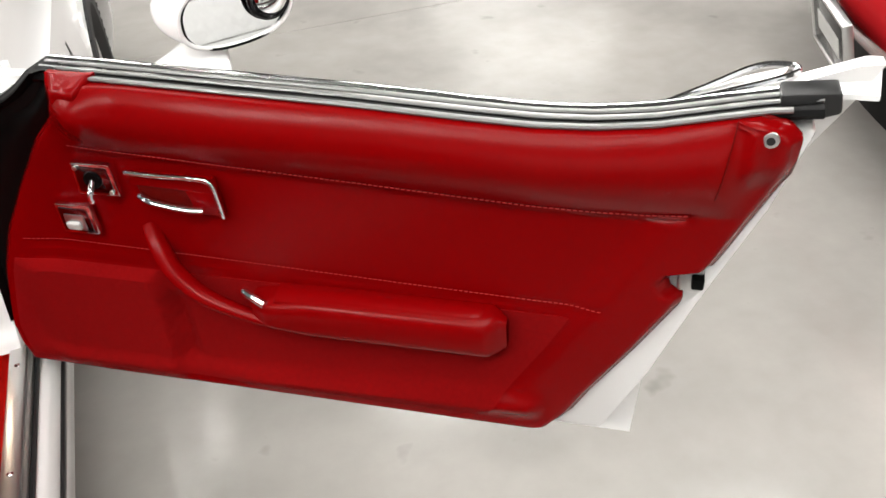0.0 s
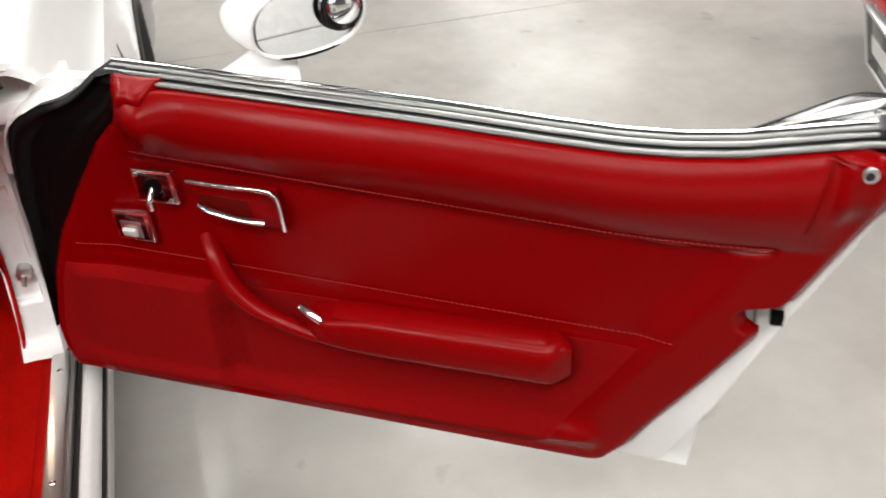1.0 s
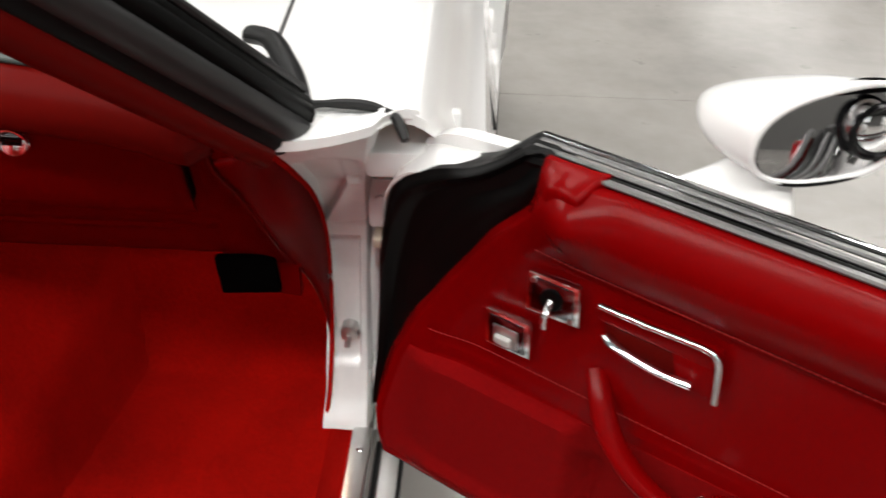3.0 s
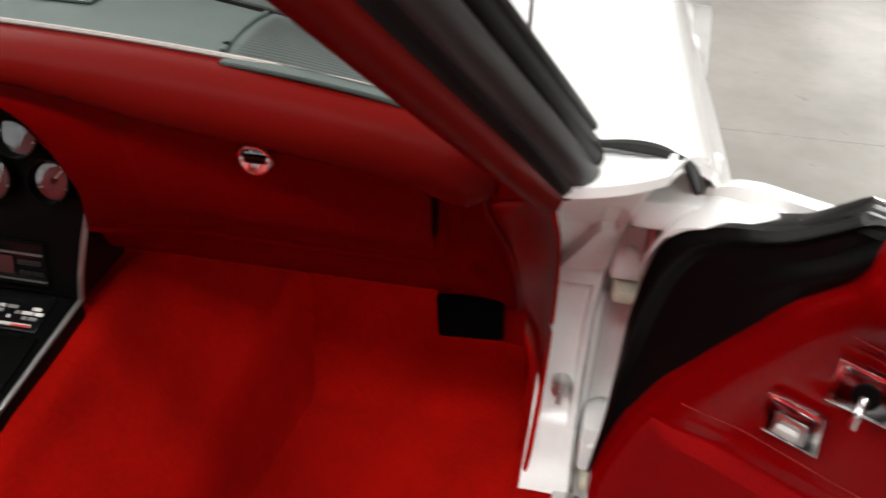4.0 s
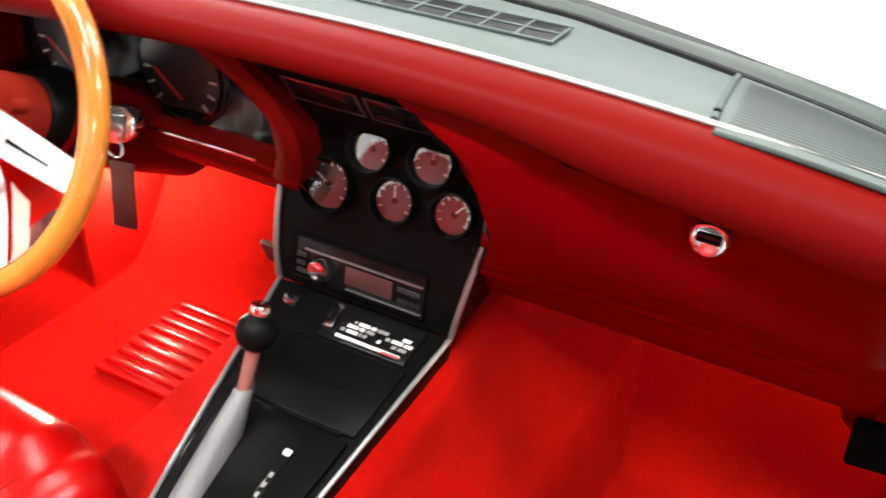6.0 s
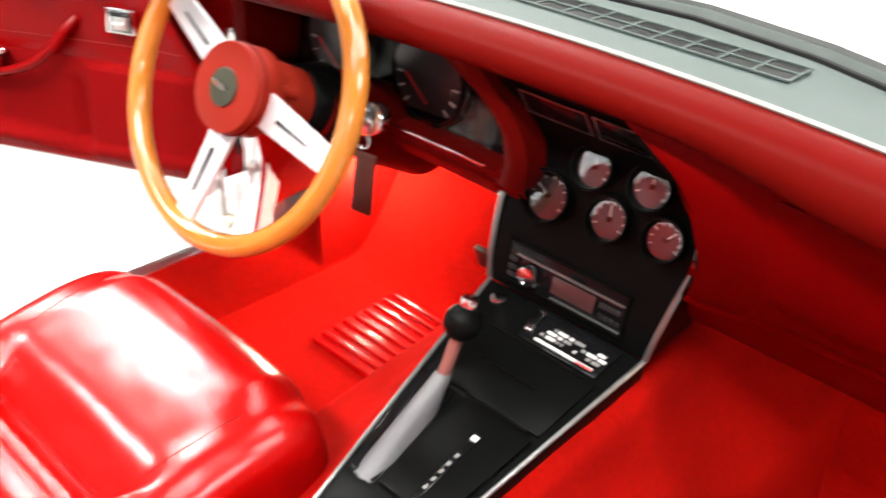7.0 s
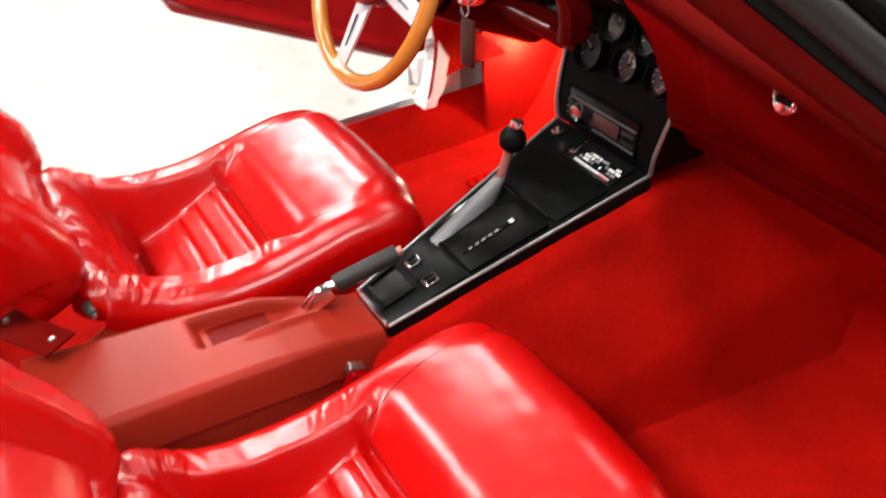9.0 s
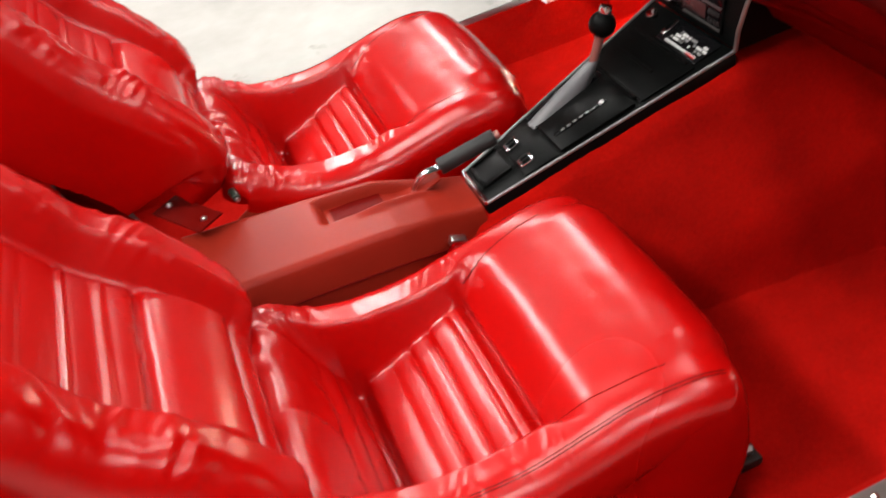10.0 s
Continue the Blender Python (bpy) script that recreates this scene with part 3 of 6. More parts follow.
for k in (1, -1):
    xw = 0.620 if k > 0 else 0.680
    part("side_carpet", sheet(lambda a, b, k=k, xw=xw: Vector((k * (xw - 0.004 + 0.018 * a), 0.50 + 0.36 * b, 0.24 + 0.52 * a)), 8, 8, (k * 0.012, 0, 0)), M_CARPET, car)
    # kick panel between dash end and pillar
    OUT = [(0.622, 0.184, 0.884), (0.624, 0.225, 0.850), (0.628, 0.285, 0.80), (0.634, 0.345, 0.74), (0.638, 0.384, 0.67), (0.639, 0.392, 0.60), (0.638, 0.386, 0.50), (0.634, 0.366, 0.42), (0.629, 0.348, 0.372)]
    INN = [(0.580, 0.166, 0.912), (0.572, 0.180, 0.866), (0.588, 0.205, 0.818), (0.600, 0.240, 0.760), (0.602, 0.292, 0.70), (0.602, 0.338, 0.65), (0.603, 0.420, 0.58), (0.606, 0.55, 0.46), (0.606, 0.60, 0.33)]
    OC, IC = smooth_path(OUT, 6), smooth_path(INN, 6)
    dx = 0.0 if k > 0 else -SIDE_SHIFT
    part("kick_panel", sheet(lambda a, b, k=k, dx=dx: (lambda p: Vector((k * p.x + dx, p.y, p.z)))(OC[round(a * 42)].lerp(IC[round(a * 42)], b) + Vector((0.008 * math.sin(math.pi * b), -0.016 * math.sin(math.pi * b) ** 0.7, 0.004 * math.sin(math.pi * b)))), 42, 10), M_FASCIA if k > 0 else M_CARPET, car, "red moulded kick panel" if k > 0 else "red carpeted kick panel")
    part("trim_bead", tube([Vector((k * p.x + dx, p.y - 0.003, p.z)) for p in IC[3:30]], 0.0026, 8), M_DASH, car, "raised red bead round the dash end")
    part("trim_fold", tube(smooth_path([(k * x + dx, y, z) for x, y, z in ((0.578, 0.176, 0.868), (0.596, 0.174, 0.874), (0.612, 0.180, 0.876), (0.624, 0.190, 0.872))], 5), 0.0042, 8, taper=lambda t: 0.6 + 0.5 * abs(math.sin(7 * t))), M_VINYL, car, "crumpled red trim end")
    part("opening_bead", tube([Vector((k * p.x + dx, p.y - 0.002, p.z)) for p in OC], 0.0035, 8), M_CARPET, car)

# ---- dashboard ----
dash = thing("dashboard", "red padded dashboard with grey top", "dashboard", (0, 0.27, 0.8))


def dash_bend(x, y, z):
    ax = abs(x)
    c = sstep(0.46, 0.62, ax)
    low = max(0.0, min(1.0, (0.946 - z) / 0.05))
    f = math.sqrt(max(0.02, 1 - (max(0.0, ax - 0.535) / 0.0455) ** 2)) if z < 0.9465 else 1.0
    y, z = 0.246 + (y - 0.246) * f, 0.928 + (z - 0.928) * f
    return (x, y + 0.006 - 0.24 * ax * ax, z - 0.004 * (ax / 0.5) ** 2 - 0.026 * c * c - 0.018 * low * sstep(0.12, 0.30, x))


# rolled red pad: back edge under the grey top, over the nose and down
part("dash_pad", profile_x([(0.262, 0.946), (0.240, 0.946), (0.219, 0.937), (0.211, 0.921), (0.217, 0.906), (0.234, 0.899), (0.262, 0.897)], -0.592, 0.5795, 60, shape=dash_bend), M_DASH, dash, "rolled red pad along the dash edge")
DASH_FAR = [(0, 0.462), (0.15, 0.442), (0.32, 0.381), (0.42, 0.338), (0.50, 0.294), (0.56, 0.238), (0.60, 0.192)]
part("dash_top", profile_x([(0.255, 0.948), (0.30, 0.952), (0.36, 0.951), (0.42, 0.946), (0.46, 0.938)], -0.60, 0.60, 50, (0, 0, -0.015), lambda x, y, z: (x, 0.262 - 0.24 * x * x + (interp(abs(x), DASH_FAR) - 0.262 + 0.24 * x * x) * (y - 0.255) / 0.205, z - 0.004 * (abs(x) / 0.5) ** 2 - 0.030 * sstep(0.46, 0.62, abs(x)) ** 2)), M_GREYTOP, dash, "matt grey dash top")
part("pad_bead", tube([Vector(dash_bend(-0.58 + 1.16 * i / 60, 0.254, 0.9492)) for i in range(61)], 0.0026, 6), M_BEAD, dash, "bead between pad and top, its highlight painted pale")


def far_edge(x, dy, dz):
    return Vector((x, interp(abs(x), DASH_FAR) + dy, 0.940 - 0.004 * (abs(x) / 0.5) ** 2 - 0.030 * sstep(0.46, 0.62, abs(x)) ** 2 + dz))


part("rear_gap", tube([far_edge(-0.59 + 1.18 * i / 60, 0.003, -0.001) for i in range(61)], 0.0045, 8), M_COVER, dash)
part("screen_base_trim", sheet(lambda a, b: far_edge(-0.60 + 1.20 * b, 0.007 + 0.034 * a, 0.003 * math.sin(math.pi * a) + 0.006 * a), 6, 60, (0, 0, -0.008)), M_DKGREEN, dash, "dark grey trim strip below the windscreen")
# speaker panel with perforations
SPK = [(0.331, 0.371), (0.336, 0.206), (0.500, 0.287), (0.502, 0.168)]


def on_panel(a, b, h=0.0):
    """On the speaker panel: a from its near to its far edge, b across."""
    (fx, fy), (nx, ny), (gx, gy), (mx_, my) = SPK
    x = (nx + (mx_ - nx) * b) * (1 - a) + (fx + (gx - fx) * b) * a
    y = (ny + (my - ny) * b) * (1 - a) + (fy + (gy - fy) * b) * a
    return Vector((x, y + 0.016 * (1 - a), 0.9478 + 0.005 * math.sin(math.pi * a) - 0.0055 * a * a - 0.004 * (x / 0.5) ** 2 - 0.030 * sstep(0.46, 0.62, x) ** 2 + 0.002 * math.sin(math.pi * b) + h))


spk = part("speaker_panel", sheet(on_panel, 12, 14, (0, 0, -0.003)), M_GREYTOP, dash, "grey speaker panel with fine slots")
slots = bmesh.new()
for j in range(22):
    a = 0.10 + 0.80 * j / 21
    for i in range(12):
        b0, b1 = 0.05 + 0.86 * i / 12, 0.05 + 0.86 * (i + 1) / 12
        slots.faces.new([slots.verts.new(on_panel(aa, bb, 0.0005)) for aa, bb in ((a - 0.006, b0), (a - 0.006, b1), (a + 0.006, b1), (a + 0.006, b0))])
tagged(part("slot", slots, M_GREYRUB, spk, smooth=False), kind="stuff")
part("panel_lip", tube([on_panel(0.0, i / 16, -0.0012) for i in range(17)], 0.0024, 8), M_DKGREEN, spk, "dark front lip of the speaker panel")
for b in (-0.02, 0.97):
    part("panel_clip", tube([on_panel(0.10 + 0.80 * i / 8, b, 0.0015) for i in range(9)], 0.0030, 8), M_GREYTOP, spk)
    part("screw", ball(tuple(on_panel(0.18, b, 0.004)), 0.0035, sz=0.5, n=10), M_BLACK, spk)
# defroster grille
gr = part("defroster_grille", box(-0.185, 0.172, 0.312, 0.364, 0.950, 0.9535, 0.001), M_COVER, dash, "black defroster outlet")
for gy in (0.312, 0.338, 0.364):
    part("grille_bar", box(-0.187, 0.174, gy - 0.0014, gy + 0.0014, 0.953, 0.9550), M_GREYTOP, gr)
for i in range(11):
    gx = -0.185 + 0.0357 * i
    part("grille_slat", box(gx - 0.0014, gx + 0.0014, 0.312, 0.364, 0.953, 0.9548), M_GREYTOP, gr)

def rim_x(z):
    """Right edge of the centre stack's dark surround."""
    return interp(z, [(0.69, 0.128), (0.73, 0.143), (0.755, 0.151), (0.772, 0.153), (0.82, 0.140), (0.86, 0.115), (0.885, 0.078), (0.90, 0.05)])


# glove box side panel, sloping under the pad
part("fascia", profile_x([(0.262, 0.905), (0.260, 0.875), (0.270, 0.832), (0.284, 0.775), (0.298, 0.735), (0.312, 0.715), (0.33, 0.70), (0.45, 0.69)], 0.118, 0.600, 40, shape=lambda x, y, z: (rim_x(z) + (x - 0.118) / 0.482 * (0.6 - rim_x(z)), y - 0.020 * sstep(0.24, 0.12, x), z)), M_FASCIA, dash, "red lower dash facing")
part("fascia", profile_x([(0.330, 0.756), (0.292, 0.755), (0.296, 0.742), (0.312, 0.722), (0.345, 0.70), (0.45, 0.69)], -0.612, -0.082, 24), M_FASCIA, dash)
FAS = [(0.70, 0.33), (0.715, 0.312), (0.735, 0.298), (0.775, 0.284), (0.832, 0.270), (0.875, 0.260), (0.905, 0.262)]
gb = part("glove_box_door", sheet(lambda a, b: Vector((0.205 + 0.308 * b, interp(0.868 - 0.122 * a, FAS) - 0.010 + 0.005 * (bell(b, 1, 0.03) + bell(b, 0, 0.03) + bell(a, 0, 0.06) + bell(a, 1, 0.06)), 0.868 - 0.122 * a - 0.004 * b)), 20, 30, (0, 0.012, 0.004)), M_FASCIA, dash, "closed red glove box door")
la = part("latch", cyl((0.350, 0.264, 0.838), (0.350, 0.247, 0.844), 0.0155, n=24, bev=0.003), M_CHROME, gb, "round chrome push latch")
part("latch_rim", tube([Vector((0.350 + 0.0155 * math.cos(t), 0.2475 - 0.32 * 0.0155 * math.sin(t), 0.8445 + 0.95 * 0.0155 * math.sin(t))) for t in [i * math.pi / 14 for i in range(28)]], 0.0020, 6, True, up=(0, 1, 0)), M_CHROME, la)
part("latch_button", boxm(0.022, 0.004, 0.011, pose(0.350, 0.2465, 0.8445, 18, 0, 0), 0.0018), M_GLOSSBLACK, la)
part("latch_plate", boxm(0.026, 0.004, 0.024, pose(0.352, 0.2535, 0.867, 14, 0, 0), 0.002), M_TRIM, gb, "faded red latch plate")
# black strip painted in for the shadow in the glove box slit
part("gap_shade_strip", slab([(0.5135, 0.2490, 0.862), (0.5185, 0.2490, 0.862), (0.5175, 0.2745, 0.768), (0.5150, 0.2745, 0.768)], (0, 0.014, 0.004)), M_BLACK, dash, smooth=False)
# rounded end of the dash, running out to the opening
FY = [(0.66, 0.338), (0.715, 0.312), (0.752, 0.292), (0.815, 0.274), (0.872, 0.261), (0.91, 0.25)]
for k in (1, -1):
    def dend(a, b, k=k):
        p = IC[round(a * 30)]
        q = Vector((0.528, interp(p.z, FY) - 0.004, p.z + 0.004))
        f = b ** 1.6
        v = Vector((q.x + (p.x + 0.004 - q.x) * b, q.y + (p.y - 0.004 - q.y) * f, q.z + (p.z - q.z) * b))
        return Vector((k * v.x - (0.06 if k < 0 else 0), v.y, v.z))
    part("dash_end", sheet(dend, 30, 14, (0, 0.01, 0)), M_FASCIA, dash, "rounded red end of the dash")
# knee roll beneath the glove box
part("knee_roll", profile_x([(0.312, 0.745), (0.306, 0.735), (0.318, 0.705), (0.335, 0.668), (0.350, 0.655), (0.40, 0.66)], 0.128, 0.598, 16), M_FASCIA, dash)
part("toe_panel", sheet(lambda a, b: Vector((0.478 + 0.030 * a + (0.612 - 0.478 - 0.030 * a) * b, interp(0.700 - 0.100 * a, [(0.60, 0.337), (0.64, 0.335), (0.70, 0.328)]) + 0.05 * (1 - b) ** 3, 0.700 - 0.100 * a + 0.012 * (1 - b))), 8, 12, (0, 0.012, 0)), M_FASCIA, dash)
part("kick_vent", boxm(0.074, 0.012, 0.056, pose(0.551, 0.330, 0.636, 4, -4, 0), 0.004), M_VOID, dash, "black footwell air outlet")

# instrument binnacle in front of the driver
cl = part("instrument_cluster", sheet(lambda a, b: Vector((-0.545 + 0.41 * b, 0.338 + 0.02 * a - 0.006 * b, 0.755 + 0.135 * a)), 4, 8, (0, 0.02, 0)), M_GLOSSBLACK, dash, "black instrument panel behind the wheel")
for gx in (-0.445, -0.275):
    d = part("dial", cyl((gx, 0.352, 0.818), (gx, 0.330, 0.815), 0.060, n=40, bev=0.002), M_DIAL, cl)
    ring = tube([Vector((gx + 0.060 * math.cos(t), 0.330, 0.815 + 0.060 * math.sin(t))) for t in [i * math.pi / 24 for i in range(48)]], 0.003, 6, True, up=(0, 1, 0))
    part("dial_ring", ring, M_BLACK, d)
    for i in range(13):
        t = math.radians(225 - 270 * i / 12)
        part("tick", boxm(0.010, 0.001, 0.0025, Matrix.Translation((gx + 0.048 * math.cos(t), 0.3292, 0.815 + 0.048 * math.sin(t))) @ Matrix.Rotation(-t, 4, "Y")), M_WHITEMARK, d, smooth=False)
    part("needle", boxm(0.05, 0.001, 0.003, Matrix.Translation((gx - 0.018, 0.3285, 0.80)) @ Matrix.Rotation(0.7, 4, "Y")), M_REDMARK, d, smooth=False)
ln = part("cluster_lens", sheet(lambda a, b: Vector((-0.54 + 0.385 * b, 0.318 + 0.022 * a, 0.758 + 0.125 * a)), 2, 6), M_GLASS, cl)
ln.visible_shadow = False
# hood round the cluster and red divider beside the centre stack
DVL = [(0.752, -0.112), (0.78, -0.106), (0.815, -0.115), (0.856, -0.141), (0.889, -0.185), (0.90, -0.20)]
DVR = [(0.752, -0.078), (0.768, -0.074), (0.80, -0.078), (0.855, -0.101), (0.889, -0.133), (0.90, -0.142)]
part("divider", sheet(lambda a, b: (lambda z: Vector((interp(z, DVL) + (interp(z, DVR) - interp(z, DVL)) * b, 0.283 - 0.03 * sstep(0.80, 0.90, z) - 0.006 * math.sin(math.pi * b), z)))(0.750 + 0.15 * a), 16, 8, (0, 0.04, 0)), M_DASH, dash, "curved red divider beside the gauges")
part("cluster_sill", box(-0.56, -0.125, 0.292, 0.345, 0.738, 0.758, 0.005), M_DASH, dash)
part("cluster_back", box(-0.60, -0.125, 0.362, 0.372, 0.72, 0.925), M_BLACK, dash)
part("cluster_hood", profile_x([(0.262, 0.905), (0.30, 0.900), (0.35, 0.893)], -0.56, -0.15, 10), M_BLACK, dash)
part("cluster_end", box(-0.575, -0.545, 0.25, 0.36, 0.74, 0.90, 0.01), M_DASH, dash)
part("chrome_strip", boxm(0.22, 0.003, 0.004, pose(-0.25, 0.2905, 0.7585), 0.001), M_CHROME, dash)
for sx in (-0.60, -0.585):
    part("switch_knob", cyl((sx, 0.30, 0.80 + (sx + 0.6) * 4), (sx, 0.262, 0.80 + (sx + 0.6) * 4), 0.012, n=16, bev=0.002), M_CHROME, dash)

# ---- steering wheel and column ----
WC, WA = Vector((-0.349, 0.094, 0.836)), Vector((0.029, -1, 0.422)).normalized()
wx = Vector((1, 0, 0)) - WA * WA.x
wx.normalize()
wz = wx.cross(-WA).normalized() * -1
if wz.z < 0:
    wz = -wz


def wpt(u, v, n=0.0):
    return WC + wx * u + wz * v + WA * n


sw = thing("steering_wheel", "varnished wooden rim steering wheel with silver spokes", "steering wheel", tuple(WC))
part("rim", tube([wpt(0.176 * math.cos(i * math.pi / 36), 0.176 * math.sin(i * math.pi / 36)) for i in range(72)], 0.0135, 14, True, up=tuple(WA)), M_WOOD, sw, "honey-coloured varnished wooden rim")
hub = part("hub", cyl(wpt(0, 0, -0.026), wpt(0, 0, 0.018), 0.052, n=40, bev=0.004), M_TRIM, sw, "padded red hub")
part("hub_collar", cyl(wpt(0, 0, -0.085), wpt(0, 0, -0.024), 0.040, 0.044, n=32), M_TRIM, hub)
for ba in (20, 140, 260):
    bc = (0.041 * math.cos(radians(ba)), 0.041 * math.sin(radians(ba)))
    part("hub_bolt", cyl(wpt(*bc, -0.05), wpt(*bc, -0.022), 0.008, n=12, bev=0.001), M_TRIM, hub)
part("hub_groove", tube([wpt(0.0524 * math.cos(i * math.pi / 20), 0.0524 * math.sin(i * math.pi / 20), 0.004) for i in range(40)], 0.0012, 6, True, up=tuple(WA)), M_DASH, hub)
part("emblem", cyl(wpt(0, 0, 0.017), wpt(0, 0, 0.021), 0.022, n=32, bev=0.001), M_EMBLEM, hub, "round dark olive emblem disc")
part("emblem_mark", boxm(0.026, 0.004, 0.007, Matrix.Translation(wpt(0, 0, 0.0215)) @ Matrix.Rotation(0.4, 4, "X") @ Matrix.Rotation(0.5, 4, "Y")), M_CHROME, hub)
for ang in (154, -100, -10):
    a = radians(ang)
    d, s = (math.cos(a), math.sin(a)), (-math.sin(a), math.cos(a))
    out = []
    for r, w in ((0.045, 0.021), (0.17, 0.0155)):
        out.append((r, w))
    (r0, w0), (r1, w1) = out
    q = [wpt(d[0] * r0 + s[0] * w0, d[1] * r0 + s[1] * w0, -0.004), wpt(d[0] * r1 + s[0] * w1, d[1] * r1 + s[1] * w1, 0.002), wpt(d[0] * r1 - s[0] * w1, d[1] * r1 - s[1] * w1, 0.002), wpt(d[0] * r0 - s[0] * w0, d[1] * r0 - s[1] * w0, -0.004)]
    sp = part("spoke", slab(q, -WA * 0.006, 0.0015), M_SILVER, sw, "silver spoke with a slot")
    q2 = [wpt(d[0] * r + s[0] * w, d[1] * r + s[1] * w, nn) for r, w, nn in ((0.075, 0.0022, 0.0005), (0.132, 0.0010, 0.0025), (0.132, -0.0010, 0.0025), (0.075, -0.0022, 0.0005))]
    part("slot", slab(q2, -WA * 0.001), M_GLOSSBLACK, sp, smooth=False)
colm = thing("steering_column", "red plastic steering column with stalk and ignition lock", "steering column", (-0.345, 0.25, 0.76))
part("shroud", cyl(wpt(0, 0, -0.10), wpt(0, -0.01, -0.36), 0.050, 0.062, n=32, bev=0.01), M_DASH, colm)
part("upper_shroud", cyl(wpt(0, 0, -0.086), wpt(0, 0, -0.13), 0.044, 0.055, n=32, bev=0.004), M_BLACK, colm)
st = part("stalk", tube(smooth_path([wpt(-0.05, 0.01, -0.12), wpt(-0.11, 0.02, -0.115), wpt(-0.155, 0.025, -0.10)], 5), 0.0065, 10), M_GLOSSBLACK, colm, "black indicator stalk")
part("stalk_tip", cyl(wpt(-0.15, 0.025, -0.102), wpt(-0.175, 0.028, -0.095), 0.009, n=14, bev=0.002), M_CHROME, st)
lk = part("ignition_lock", cyl((-0.296, 0.262, 0.775), (-0.275, 0.225, 0.79), 0.021, n=24, bev=0.003), M_CHROME, colm, "chrome ignition lock with key")
part("key", boxm(0.024, 0.004, 0.03, pose(-0.272, 0.218, 0.79, -20, 0, 20), 0.002), M_CHROME, lk)
part("key_ring", tube([Vector((-0.272 + 0.012 * math.cos(t), 0.216, 0.768 + 0.012 * math.sin(t))) for t in [i * math.pi / 10 for i in range(20)]], 0.0012, 6, True, up=(0, 1, 0)), M_CHROME, lk)
part("key_fob", boxm(0.030, 0.006, 0.085, pose(-0.270, 0.218, 0.708, 0, 4, 15), 0.003), M_FOB, lk, "dark brown leather key fob")
part("column_lower", cyl((-0.345, 0.34, 0.725), (-0.345, 0.60, 0.60), 0.035, n=20), M_BLACK, colm)

# ---- centre console ----
con = thing("center_console", "black plastic centre console with chrome edge trim", "console", (0, 0.1, 0.5))
CZ = lambda y: 0.482 + (y + 0.122) * 0.325
CW = lambda y: 0.050 + (y + 0.122) * 0.155


def cpt(s, y, h=0.0):
    """On the console's top: s from -1 (left edge) to 1, y along the car, h above it."""
    return Vector((s * CW(y), y, CZ(y) + h))


def top_plate(s0, s1, y0, y1, h0, h1, bev=0.0015):
    return slab([cpt(s0, y0, h0), cpt(s1, y0, h0), cpt(s1, y1, h0), cpt(s0, y1, h0)], (0, 0, h1 - h0), bev)


part("console_body", slab([cpt(-1, -0.122), cpt(1, -0.122), cpt(1, 0.29), cpt(-1, 0.29)], (0, 0, -0.030), 0.004), M_BLACK, con)
for s in (-1, 1):
    part("edge_trim", tube([cpt(s * 0.985, -0.12 + 0.41 * i / 12, 0.0005) for i in range(13)], 0.0028, 8), M_EDGE, con, "thin chrome edge trim")
part("edge_trim", tube([cpt(-0.99 + 1.98 * i / 6, -0.122, 0.002) for i in range(7)], 0.004, 8), M_CHROME, con)
# plates on the top
part("ashtray_rim", join(top_plate(-0.84, 0.36, -0.113, -0.106, 0.0, 0.006), top_plate(0.28, 0.36, -0.106, -0.060, 0.0, 0.006), top_plate(-0.84, -0.76, -0.106, -0.060, 0.0, 0.006)), M_BLACK, con)
part("ashtray_well", top_plate(-0.77, 0.29, -0.107, -0.060, 0.0005, 0.0018), M_COVER, con, "dark ashtray recess")
part("switch_plate", top_plate(-0.88, 0.88, -0.052, 0.005, 0.0, 0.003), M_BLACK, con)
part("shift_plate", top_plate(-0.30, 0.86, 0.010, 0.135, 0.0, 0.007), M_BLACK, con)
part("front_plate", top_plate(-0.86, 0.86, 0.145, 0.232, 0.0, 0.004), M_BLACK, con)
for y, s0, s1 in ((0.142, -0.20, 0.72), (0.188, -0.50, 0.40), (0.229, -0.80, 0.70)):
    part("plate_ridge", tube([cpt(s0 + (s1 - s0) * i / 8, y, 0.0045) for i in range(9)], 0.0022, 8), M_BLACK, con)
part("shift_well", top_plate(-0.92, -0.34, 0.008, 0.140, 0.0, 0.002), M_GLOSSBLACK, con, "dark shifter opening")
ind = part("shift_indicator", top_plate(0.28, 0.40, 0.018, 0.110, 0.006, 0.0085), M_GLOSSBLACK, con)
for i in range(5):
    y = 0.030 + 0.011 * i
    part("gear_mark", top_plate(0.315, 0.368, y, y + 0.0052, 0.0085, 0.0092, 0), M_GREYMARK, ind, smooth=False)
part("gear_pointer", top_plate(0.30, 0.39, 0.099, 0.105, 0.0085, 0.0100, 0), M_WHITEMARK, ind, smooth=False)


def rocker_switch(s, y):
    t = part("power_window_switch", top_plate(s - 0.16, s + 0.16, y - 0.011, y + 0.011, 0.003, 0.007), M_CHROME, con, "chrome-framed window switch")
    for o in (-0.07, 0.07):
        part("rocker_key", top_plate(s + o - 0.055, s + o + 0.055, y - 0.008, y + 0.008, 0.006, 0.011), M_BLACK, t)


rocker_switch(0.42, -0.038)
rocker_switch(-0.42, -0.038)
